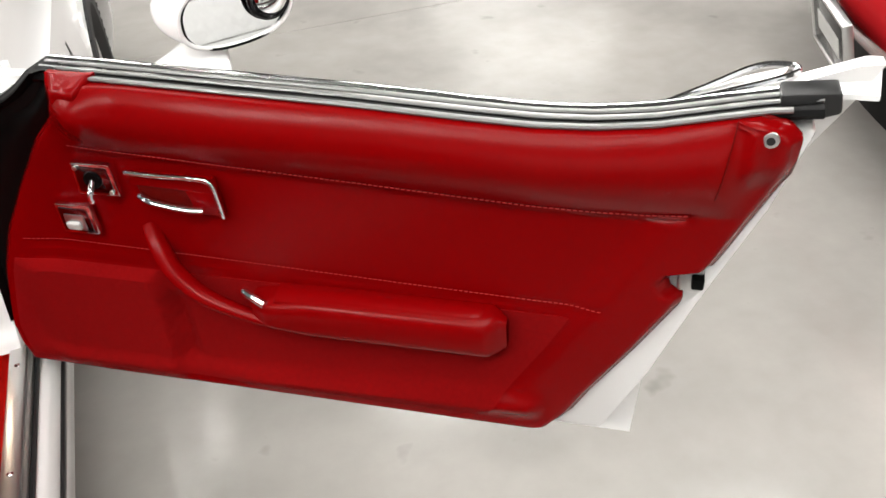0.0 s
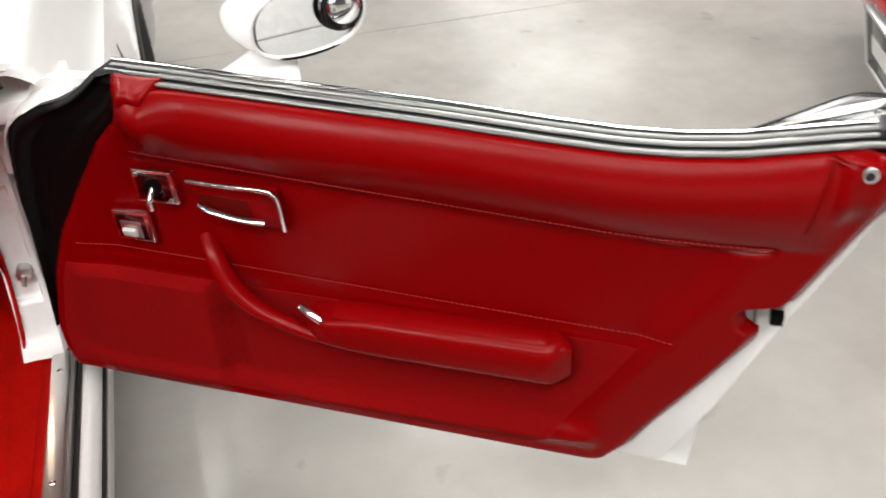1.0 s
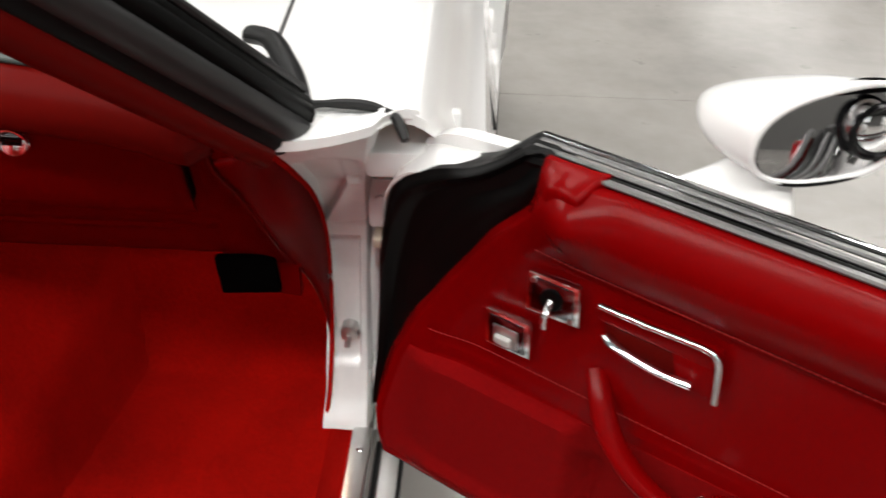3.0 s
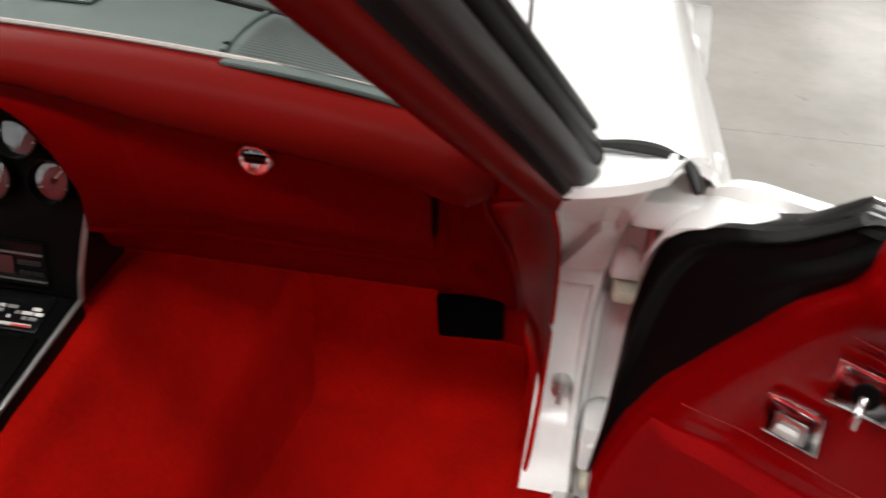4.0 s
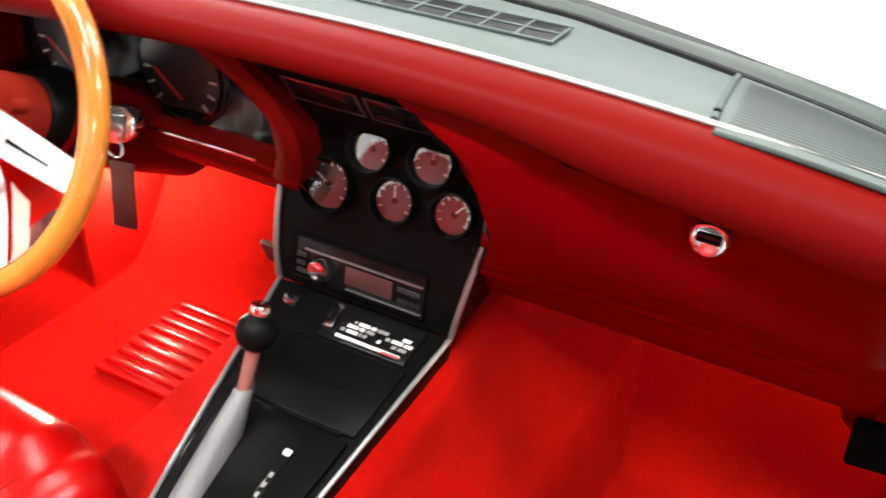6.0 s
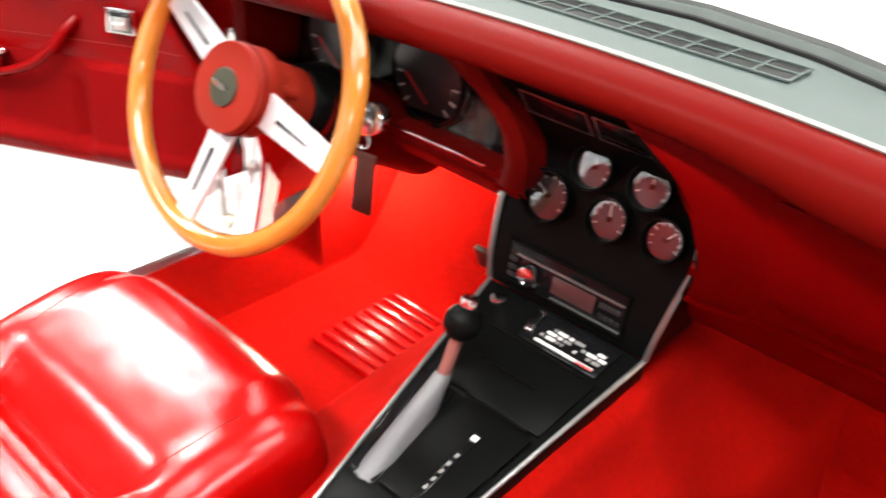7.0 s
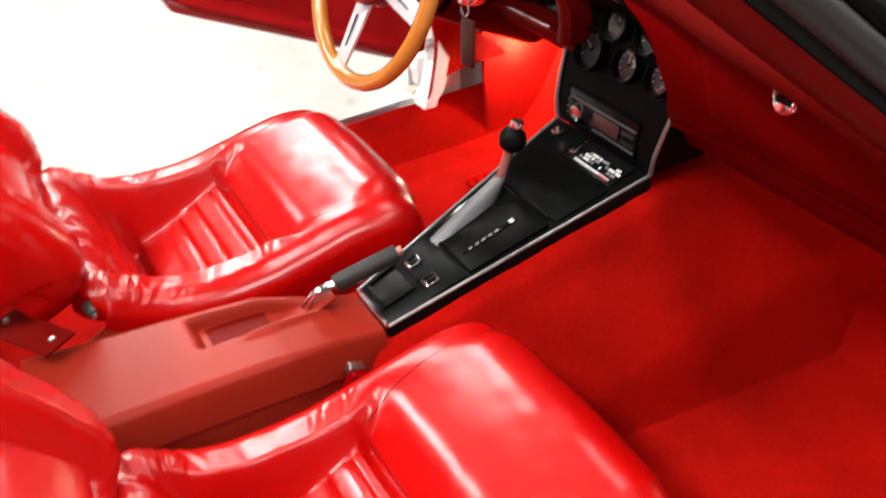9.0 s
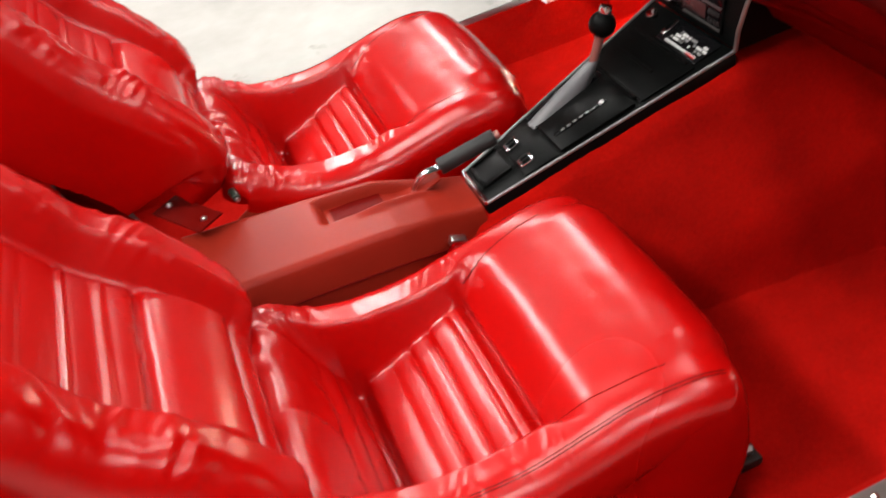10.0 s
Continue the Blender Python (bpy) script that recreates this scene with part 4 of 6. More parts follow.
# shifter
part("shift_boot", sheet(lambda a, b: (lambda c, w, h, t: c + Vector((w * math.cos(t), h * math.sin(t), 0)))(Vector((-0.040 - 0.004 * a, 0.045 + 0.088 * a, 0.520 + 0.075 * a)), 0.0235 - 0.0145 * a + 0.0012 * math.sin(b * 40) * (1 - a), (0.052 - 0.042 * a), 2 * math.pi * b), 12, 32), M_GREYDK, con, "grey leather shifter boot")
part("shift_lever", cyl((-0.045, 0.130, 0.585), (-0.043, 0.152, 0.642), 0.0075, n=16), M_LEVER, con, "dull reddish metal shift lever")
kb = part("shift_knob", ball((-0.043, 0.154, 0.650), 0.0215), M_BLACK, con, "round black shift knob")
part("knob_button", cyl((-0.043, 0.160, 0.664), (-0.043, 0.164, 0.679), 0.010, n=16, bev=0.0015), M_CHROME, kb, "chrome push button")

# centre stack: hexagon face leaning back
SY = lambda z: interp(z, [(0.61, 0.290), (0.65, 0.291), (0.69, 0.300), (0.73, 0.314), (0.775, 0.322), (0.81, 0.320), (0.842, 0.298), (0.89, 0.262)])


def stack_face():
    bm = bmesh.new()
    rows = [0.615 + 0.27 * i / 24 for i in range(25)]
    L = [(0.615, -0.113), (0.735, -0.124), (0.80, -0.118), (0.885, -0.116)]
    R = [(0.615, 0.113), (0.728, 0.130), (0.79, 0.124), (0.862, 0.098), (0.885, 0.060)]
    g = []
    for z in rows:
        x0, x1 = interp(z, L), interp(z, R)
        g.append([bm.verts.new((x0 + (x1 - x0) * j / 12, SY(z), z)) for j in range(13)])
    for i in range(24):
        for j in range(12):
            bm.faces.new((g[i][j], g[i][j + 1], g[i + 1][j + 1], g[i + 1][j]))
    r = bmesh.ops.extrude_face_region(bm, geom=bm.faces[:])
    for v in (q for q in r["geom"] if isinstance(q, bmesh.types.BMVert)):
        v.co.y += 0.10
    return bm


stk = part("gauge_panel", stack_face(), M_BLACK, con, "black centre instrument panel")
RIM_L = [(0.728, 0.130), (0.79, 0.124), (0.862, 0.098), (0.885, 0.060)]


def surround(a, b):
    z = 0.700 + 0.188 * a
    x0, x1 = interp(z, RIM_L), rim_x(z) + 0.004
    y1 = interp(z, [(0.70, 0.318), (0.715, 0.306), (0.752, 0.286), (0.815, 0.256), (0.872, 0.232), (0.895, 0.234)])
    return Vector((x0 - 0.004 + (x1 - x0 + 0.004) * b, SY(z) + 0.002 + (y1 - SY(z) - 0.002) * b, z))


part("surround", sheet(surround, 24, 6, (0, 0.01, 0)), M_BLACK, con, "black bevelled surround of the gauge panel")
part("stack_trim", tube([Vector((-0.113 - 0.011 * i / 10, SY(0.62 + 0.0115 * i) - 0.003, 0.62 + 0.0115 * i)) for i in range(11)], 0.0036, 8), M_EDGE, con, "bright side trim")
part("stack_trim", tube([Vector((0.113 + 0.017 * i / 10, SY(0.618 + 0.11 * i / 10) - 0.003, 0.618 + 0.11 * i / 10)) for i in range(11)], 0.0036, 8), M_EDGE, con)
part("stack_trim", tube([Vector((interp(z, [(0.728, 0.130), (0.79, 0.124), (0.862, 0.098)]), SY(z) - 0.002, z)) for z in [0.735 + 0.0127 * i for i in range(11)]], 0.0018, 6), M_EDGE, con)


def spt(x, z, h=0.0):
    return Vector((x, SY(z) - h, z))


def face_plate(x0, x1, z0, z1, h0, h1, bev=0.001):
    return slab([spt(x0, z0, h0), spt(x1, z0, h0), spt(x1, z1, h0), spt(x0, z1, h0)], (0, h0 - h1, 0), bev)


def frame_strip(x0, x1, z0, z1, w, h0, h1):
    return join(face_plate(x0, x1, z0, z0 + w, h0, h1, 0), face_plate(x0, x0 + w, z0, z1, h0, h1, 0), face_plate(x1 - w, x1, z0, z1, h0, h1, 0), face_plate(x0, x1, z1 - w, z1, h0, h1, 0))


for x0, x1 in ((-0.090, -0.003), (0.005, 0.074)):
    v = part("air_vent", face_plate(x0, x1, 0.846, 0.874, 0.001, 0.003), M_GLOSSBLACK, stk, "black air outlet")
    part("vent_frame", frame_strip(x0, x1, 0.844, 0.876, 0.0018, 0.002, 0.004), M_ALU, v, smooth=False)
GAUGES = [(-0.060, 0.744, 0.0290, 0), (-0.008, 0.799, 0.0235, 1), (0.023, 0.748, 0.0240, 1), (0.064, 0.803, 0.0235, 1), (0.092, 0.752, 0.0225, 2)]


def gauge(x, z, r, kind):
    """A deep round cup in the panel with its dial at the bottom and a flat glass."""
    n = Vector((0, -1, 0.35)).normalized()
    c = spt(x, z, 0.004)
    ux = Vector((1, 0, 0))
    uz = ux.cross(n).normalized()
    uz = -uz if uz.z < 0 else uz
    circ = lambda rr, h, t: c + n * h + ux * rr * math.cos(t) + uz * rr * math.sin(t)
    P = [(r * 1.12, -0.004), (r * 1.14, 0.008), (r * 1.10, 0.0125), (r * 1.02, 0.0125), (r * 0.97, 0.008), (r * 0.94, -0.002)]
    g = part("gauge", sheet(lambda a, b: circ(*P[round(a * 5)], 2 * math.pi * b), 5, 36), M_BLACK, stk, "round gauge in a deep black cup")
    part("gauge_face", cyl(c - n * 0.003, c - n * 0.0005, r * 0.97, n=32), M_DIAL if kind != 2 else M_PINKDIAL, g)
    for i in range(9):
        t = radians(210 - 240 * i / 8)
        part("tick", boxm(0.0045 if i % 2 == 0 else 0.003, 0.0006, 0.0012, Matrix.Translation(circ(r * 0.76, 0.0002, t)) @ Matrix.Rotation(-t, 4, "Y")), M_WHITEMARK, g, smooth=False)
    t = radians(150 - 50 * kind)
    part("needle", tube([circ(-r * 0.15, 0.001, t), circ(r * 0.68, 0.001, t)], 0.0008, 6), M_WHITEMARK, g)
    part("needle_cap", cyl(c, c + n * 0.0022, 0.0035, n=14), M_BLACK, g)
    gl = part("gauge_lens", sheet(lambda a, b: circ(r * 0.955 * math.sin(a * math.pi / 2), 0.005 + 0.0008 * math.cos(a * math.pi / 2), 2 * math.pi * b), 6, 32), M_LENS, g, "slightly domed gauge glass")
    gl.visible_shadow = False
    return g


for args in GAUGES:
    gauge(*args)
# radio
rd = part("radio", face_plate(-0.092, 0.078, 0.6280, 0.6820, 0.0, 0.004), M_GLOSSBLACK, stk, "car radio with chrome-edged face")
part("radio_frame", frame_strip(-0.092, 0.078, 0.6280, 0.6820, 0.0022, 0.004, 0.006), M_BLACK, rd, smooth=False)
part("radio_edge", face_plate(-0.076, 0.074, 0.6665, 0.6680, 0.004, 0.0065, 0), M_EDGE, rd, smooth=False)
part("radio_edge", face_plate(-0.02, 0.075, 0.6335, 0.6346, 0.004, 0.0065, 0), M_EDGE, rd, smooth=False)
part("radio_knob", cyl(spt(-0.052, 0.6510, 0.003), spt(-0.052, 0.6510, 0.016), 0.013, n=24, bev=0.002), M_CHROME, rd)
part("radio_display", face_plate(-0.022, 0.038, 0.6405, 0.6625, 0.004, 0.0055), M_PINKDIAL, rd, "dim reddish display")
for i in range(4):
    part("radio_button", face_plate(0.046 + 0.0075 * (i % 4), 0.0515 + 0.0075 * (i % 4), 0.6410, 0.6470, 0.004, 0.0065), M_RUBBER, rd)
part("radio_button", face_plate(0.044, 0.072, 0.6540, 0.6600, 0.004, 0.006), M_RUBBER, rd)
for i in range(3):
    part("radio_button", face_plate(-0.086, -0.074, 0.6360 + 0.010 * i, 0.6420 + 0.010 * i, 0.004, 0.006), M_RUBBER, rd)
# heater controls at the foot of the stack, on the console top
hv = part("heater_control", top_plate(-0.25, 0.78, 0.236, 0.282, 0.0, 0.004), M_GLOSSBLACK, con, "heater control panel with white markings")
part("slider_track", top_plate(-0.05, 0.70, 0.2405, 0.2435, 0.004, 0.0055, 0), M_WHITEMARK, hv, smooth=False)
part("slider_red", top_plate(0.50, 0.70, 0.2395, 0.2415, 0.0055, 0.0062, 0), M_REDMARK, hv, smooth=False)
rng = random.Random(4)
for row, y in enumerate((0.2495, 0.2560, 0.2620)):
    a = -0.04 + 0.05 * row
    while a < 0.72:
        b = a + rng.choice((0.03, 0.05, 0.09, 0.12))
        if rng.random() < 0.72:
            part("label_bar", top_plate(a, min(b, 0.75), y, y + 0.0038, 0.004, 0.0048, 0), rng.choice((M_WHITEMARK, M_GREYMARK)), hv, smooth=False)
        a = b + 0.022
part("fan_switch", top_plate(-0.22, -0.12, 0.244, 0.274, 0.004, 0.010), M_CHROME, hv)
part("fan_key", top_plate(-0.20, -0.14, 0.250, 0.268, 0.009, 0.013), M_BLACK, hv)
part("lighter", cyl(cpt(-0.70, 0.262, 0.002), cpt(-0.70, 0.262, 0.010), 0.010, n=20, bev=0.001), M_CHROME, con)

# red cover behind the console with an open tray
def cover(a, b):
    y = -0.128 - 0.45 * a
    w = interp(y, [(-0.58, 0.090), (-0.36, 0.082), (-0.27, 0.078), (-0.19, 0.060), (-0.125, 0.052)])
    z = interp(y, [(-0.58, 0.545), (-0.36, 0.526), (-0.27, 0.522), (-0.215, 0.508), (-0.175, 0.494), (-0.125, 0.480)])
    s = 2 * b - 1
    q = max(-1.0, min(1.0, s * 1.35))
    x = q * w - 0.012 * sstep(-0.2, -0.4, y)
    drop = max(0, abs(s) - 1 / 1.35) * 0.55
    right = interp(y, [(-0.36, 0.02), (-0.27, -0.06), (-0.20, -0.30)])
    tray = sstep(-0.372, -0.358, y) * sstep(-0.185, -0.250, y) * sstep(-0.80, -0.70, q) * sstep(right + 0.08, right - 0.04, q)
    ridge_ = 0.007 * bell(q, right + 0.16, 0.10) * sstep(-0.33, -0.27, y) * sstep(-0.17, -0.21, y)
    return Vector((x + math.copysign(drop * 0.12, s), y, z - drop * 0.9 - 0.020 * tray + ridge_ - 0.005 * bell(abs(s), 0.74, 0.05)))


cov = thing("console_cover", "faded red plastic tunnel cover with an open tray", "console cover", (0, -0.35, 0.5))
cs = part("cover_shell", sheet(cover, 90, 80), M_TRIM, cov)
# same plastic as the cover; the darker red paints the tray's shade
part("shaded_tray_floor", sheet(lambda a, b: Vector((-0.064 + 0.044 * b, -0.350 + 0.085 * a, 0.5250 - 0.003 * a - 0.0187)), 6, 6, (0, 0, -0.003)), M_DASH, cov, "tray floor with its shade painted as darker red")
part("side_seam", tube([cover(i / 20, 0.93) + Vector((0.0015, 0, 0)) for i in range(21)], 0.0018, 6), M_DASH, cs)
part("cover_screw", ball(tuple(cover(0.94, 0.5)), 0.005, sz=0.5, n=10), M_ALU, cov)
# parking brake
hb = thing("parking_brake", "parking brake lever with black grip", "brake lever", (-0.04, -0.2, 0.5))
part("lever", tube(smooth_path([(-0.036, -0.214, 0.492), (-0.036, -0.204, 0.510), (-0.032, -0.186, 0.524), (-0.026, -0.160, 0.529), (-0.023, -0.14, 0.533)], 6), 0.0075, 12, flat=0.7), M_CHROME, hb, "polished lever")
gp = part("grip", cyl((-0.026, -0.164, 0.528), (-0.017, -0.066, 0.549), 0.0140, 0.0132, n=24, bev=0.003), M_RUBBER, hb, "black rubber grip")
part("release_button", cyl((-0.017, -0.066, 0.549), (-0.016, -0.058, 0.551), 0.0075, n=14), M_LEVER, gp)
part("boot_plate", boxm(0.04, 0.06, 0.004, pose(-0.036, -0.196, 0.502, 20, 0, 0), 0.0015), M_TRIM, hb)

# ---- doors ----
# door panel outline, in the door's own plane: u from the hinge rearwards, z up
U_FRONT = [(0.384, 0.01), (0.392, -0.012), (0.43, -0.022), (0.464, -0.023), (0.50, -0.014), (0.572, 0.008), (0.642, 0.041), (0.712, 0.084), (0.789, 0.137), (0.832, 0.178), (0.884, 0.198)]
U_REAR = [(0.384, 0.70), (0.39, 0.775), (0.40, 0.808), (0.43, 0.832), (0.469, 0.853), (0.55, 0.903), (0.632, 0.950), (0.645, 0.953), (0.651, 0.938), (0.668, 0.933), (0.685, 0.944), (0.690, 0.979), (0.70, 0.985), (0.76, 1.014), (0.814, 1.041), (0.86, 1.044), (0.875, 1.03), (0.884, 1.0)]
SEAM1 = lambda u: 0.790 - 0.022 * (u - 0.2) / 0.75
BELT = lambda u: interp(u, [(0.14, 0.880), (0.25, 0.877), (0.40, 0.872), (0.57, 0.866), (0.70, 0.859), (0.78, 0.856), (0.84, 0.858), (0.90, 0.865), (0.96, 0.878), (1.01, 0.889), (1.06, 0.895)])
U_REAR_S = [(0.384, 0.70), (0.39, 0.775), (0.43, 0.832), (0.55, 0.903), (0.69, 0.975), (0.814, 1.041), (0.884, 1.0)]
SEAM2 = lambda u: 0.630 - 0.012 * sstep(0.1, 0.86, u)


def panel_n(u, z):
    """How far the door trim stands proud of its plane."""
    n = 0.010
    s1, s2 = SEAM1(u), SEAM2(u)
    zt = max(0.0, min(1.0, (z - s1) / (0.886 - s1)))
    roll = math.sin(math.pi * zt ** 1.15) ** 0.8
    n += 0.021 * roll * sstep(0.16, 0.24, u) * sstep(1.02, 0.97, u) + 0.016 * bell(u, 0.240, 0.030) * bell(z, 0.852, 0.034) + 0.014 * sstep(0.985, 1.0, u) * sstep(0.80, 0.84, z)
    inner = sstep(0.0, 0.07, u - interp(z, U_FRONT) - 0.030) * sstep(0.0, 0.05, interp(z, U_REAR_S) - 0.075 - u)
    n -= 0.009 * inner * sstep(s1, s1 - 0.012, z) * sstep(0.425, 0.445, z)
    n -= 0.004 * (bell(z, s1, 0.0022) + bell(z, s1 - 0.008, 0.0016)) * sstep(0.19, 0.21, u) * sstep(0.955, 0.945, u)
    n -= 0.0020 * (bell(z, s2, 0.0022) + bell(z, s2 - 0.008, 0.0016)) * sstep(0.07, 0.09, u) * sstep(0.87, 0.86, u)
    # map pocket bulge and the channel behind it
    n += 0.014 * sstep(0.030, 0.090, u) * sstep(0.272, 0.256, u) * sstep(0.600, 0.586, z) * sstep(0.388, 0.440, z)
    n -= 0.012 * bell(u, 0.282, 0.012) * sstep(0.57, 0.54, z) * sstep(0.41, 0.45, z)
    # padded lower edge
    n += 0.012 * bell(z, 0.428 + 0.012 * sstep(0.3, 0.8, u), 0.016) * sstep(0.30, 0.42, u) * sstep(0.80, 0.77, u)
    n += 0.0008 * noise.noise(Vector((u * 5, z * 7, 2.0))) + 0.0002 * noise.noise(Vector((u * 23, z * 29, 5.0)))
    e = min(u - interp(z, U_FRONT), interp(z, U_REAR) - u, z - 0.382, 0.90 - z)
    return n - 0.016 * (1 - sstep(0.0, 0.016, e))


def door_thing(k, at, ang, name_label):
    """k = 1 passenger side, -1 driver side. Local x runs along the door to its rear edge, y outwards."""
    d = new("car_door")
    d.empty_display_size = 0.1
    d.matrix_basis = pose(*at, 0, 0, ang)
    tagged(d, name_label, "car door", group="open car doors")

    def P(u, n, z):
        return Vector((k * u, -n, z))

    def dp(name, bm, m, parent=d, label="", **kw):
        return part(name, bm, m, parent, label, local=True, **kw)

    def panel(a, b):
        zz = 0.384 + 0.50 * a
        u0, u1 = interp(zz, U_FRONT), interp(zz, U_REAR)
        u = u0 + (u1 - u0) * b
        z = zz + (BELT(u) - 0.884) * a ** 3 + 0.006 * b * (1 - a)
        return P(u, panel_n(u, zz), z)
    trim = dp("door_trim", sheet(panel, 130, 190, (0, 0.010, 0)), M_VINYL, d, "red vinyl door trim with stitched seams", angle=60)
    for seam, u0, u1, off in ((SEAM1, 0.20, 0.95, 0.004), (SEAM2, 0.075, 0.865, 0.004)):
        st = bmesh.new()
        nst = int((u1 - u0) / 0.0065)
        for i in range(nst):
            u = u0 + (u1 - u0) * i / nst
            z = seam(u) + off
            bm = boxm(0.0042, 0.0012, 0.0011, Matrix.Translation(P(u, panel_n(u, z) + 0.0006, z + (BELT(u) - 0.884) * ((z - 0.384) / 0.5) ** 3)))
            me = bpy.data.meshes.new("t")
            bm.to_mesh(me)
            bm.free()
            st.from_mesh(me)
            bpy.data.meshes.remove(me)
        tagged(dp("stitching", st, M_STITCH, trim, "red thread stitching", smooth=False), kind="stuff")
    # carpeted lower half
    def low(a, b):
        z = 0.412 + 0.186 * a
        u0, u1 = interp(z, U_FRONT) + 0.026, interp(z, U_REAR_S) - 0.105
        u = u0 + (u1 - u0) * b
        return P(u, panel_n(u, z) + 0.0022, z + (BELT(u) - 0.884) * ((z - 0.384) / 0.5) ** 3 + 0.006 * b * (1 - (z - 0.384) / 0.5))
    dp("carpet_insert", sheet(low, 30, 90, (0, 0.006, 0)), M_DOORCARPET, trim, "red carpet on the lower door")
    # armrest with a sculpted pull
    def arm(a, b):
        u = 0.415 + 0.335 * a
        t = 2 * math.pi * b
        w = 0.030 * min(1, sstep(0.385, 0.47, u) + 0.35) * (1 - 0.75 * sstep(0.725, 0.752, u))
        h = 0.032 * (0.72 + 0.28 * sstep(0.42, 0.5, u)) * (1 - 0.35 * sstep(0.735, 0.752, u))
        zc = 0.572 + 0.004 * a
        cx, sz = math.cos(t), math.sin(t)
        q = 0.55
        return P(u, 0.006 + w * math.copysign(abs(cx) ** q, cx) * 0.9 + 0.012, zc + h * math.copysign(abs(sz) ** q, sz) * (1 - 0.12 * max(0, cx)))
    ar = dp("armrest", sheet(arm, 36, 40), M_VINYL, d, "padded red armrest")
    dp("armrest_pad", sheet(lambda a, b: P(0.450 + 0.282 * a, 0.006 + 0.031 * b, 0.6050 - 0.006 * b + 0.004 * a + 0.004 * math.sin(math.pi * b) - 0.008 * bell(a, 1, 0.03)), 20, 8, (0, 0, -0.01)), M_VINYL, ar)
    pts = smooth_path([P(0.272, 0.004, 0.672), P(0.288, 0.020, 0.650), P(0.309, 0.032, 0.620), P(0.342, 0.038, 0.592), P(0.385, 0.038, 0.572), P(0.44, 0.037, 0.557), P(0.51, 0.034, 0.547), P(0.62, 0.031, 0.545), P(0.735, 0.026, 0.548)], 7)
    dp("pull_strap", tube([p + Vector((0, 0.006, 0)) for p in pts], 0.0135, 16, flat=0.75, taper=lambda t: 0.80 + 0.25 * math.sin(math.pi * min(1, t * 1.9)) - 0.25 * sstep(0.5, 0.8, t)), M_VINYL, d, "curved red pull handle")
    dp("armrest_screw", cyl(P(0.405, 0.030, 0.603), P(0.438, 0.040, 0.592), 0.0056, n=12, bev=0.001), M_CHROME, ar)
    # lock plate with toggle
    lp = dp("lock_plate", slab([P(0.1950, 0.016, 0.7690), P(0.2510, 0.016, 0.7690), P(0.2550, 0.016, 0.7240), P(0.1950, 0.016, 0.7220)], (0, 0.010, 0), 0.002), M_CHROME, d, "chrome lock plate")
    dp("lock_inset", slab([P(0.2000, 0.0175, 0.7645), P(0.2460, 0.0175, 0.7645), P(0.2495, 0.0175, 0.7285), P(0.2000, 0.0175, 0.7270)], (0, 0.004, 0), 0.001), M_DKCHROME, lp, "polished inner plate")
    dp("lock_collar", cyl(P(0.2240, 0.016, 0.7470), P(0.2240, 0.021, 0.7470), 0.012, n=20, bev=0.001), M_BLACK, lp)
    dp("lock_toggle", tube(smooth_path([P(0.2240, 0.016, 0.7470), P(0.2248, 0.031, 0.7360), P(0.2252, 0.033, 0.7230)], 4), 0.0040, 10), M_CHROME, lp)
    for uu, zz in ((0.2025, 0.762), (0.246, 0.730)):
        dp("plate_screw", cyl(P(uu, 0.016, zz), P(uu, 0.0195, zz), 0.0028, n=10), M_ALU, lp)
    # window switch
    ws = dp("window_switch", slab([P(0.1490, 0.016, 0.7030), P(0.2010, 0.016, 0.7030), P(0.2050, 0.016, 0.6590), P(0.1510, 0.016, 0.6580)], (0, 0.010, 0), 0.002), M_CHROME, d, "chrome framed window switch")
    dp("switch_inset", slab([P(0.1540, 0.0175, 0.6980), P(0.1960, 0.0175, 0.6980), P(0.1990, 0.0175, 0.6630), P(0.1550, 0.0175, 0.6620)], (0, 0.004, 0), 0.001), M_DKCHROME, ws)
    dp("switch_frame", slab([P(0.1610, 0.0195, 0.6890), P(0.1900, 0.0195, 0.6890), P(0.1910, 0.0195, 0.6660), P(0.1620, 0.0195, 0.6660)], (0, 0.004, 0), 0.001), M_ALU, ws)
    dp("switch_key", boxm(0.019, 0.006, 0.012, Matrix.Translation(P(0.1760, 0.0225, 0.6750)) @ Matrix.Rotation(0.3, 4, "X"), 0.0015), M_WHITEMARK, ws, "bright switch key")
    # release handle in its bezel
    hz = dp("handle_bezel", tube(smooth_path([P(0.2730, 0.017, 0.7620), P(0.3210, 0.019, 0.7625), P(0.3730, 0.019, 0.7630), P(0.3890, 0.019, 0.7570), P(0.3930, 0.018, 0.7340), P(0.3945, 0.017, 0.7080)], 5), 0.0034, 10), M_CHROME, d, "chrome handle bezel")
    # darker red slab stands in for the shadow behind the lever
    dp("handle_recess_shade", slab([P(0.2770, 0.0085, 0.7560), P(0.3830, 0.0085, 0.7580), P(0.3870, 0.0085, 0.7120), P(0.2790, 0.0085, 0.7110)], (0, 0.012, 0), 0.002), M_DASH, hz)
    dp("bezel_plate", slab([P(0.2730, 0.013, 0.7600), P(0.3890, 0.013, 0.7620), P(0.3920, 0.013, 0.7380), P(0.2730, 0.013, 0.7420)], (0, 0.008, 0), 0.002), M_VINYL, hz)
    dp("bezel_plate", slab([P(0.3460, 0.0125, 0.7440), P(0.3910, 0.0125, 0.7440), P(0.3940, 0.0125, 0.7060), P(0.3560, 0.0125, 0.7060)], (0, 0.008, 0), 0.002), M_VINYL, hz)
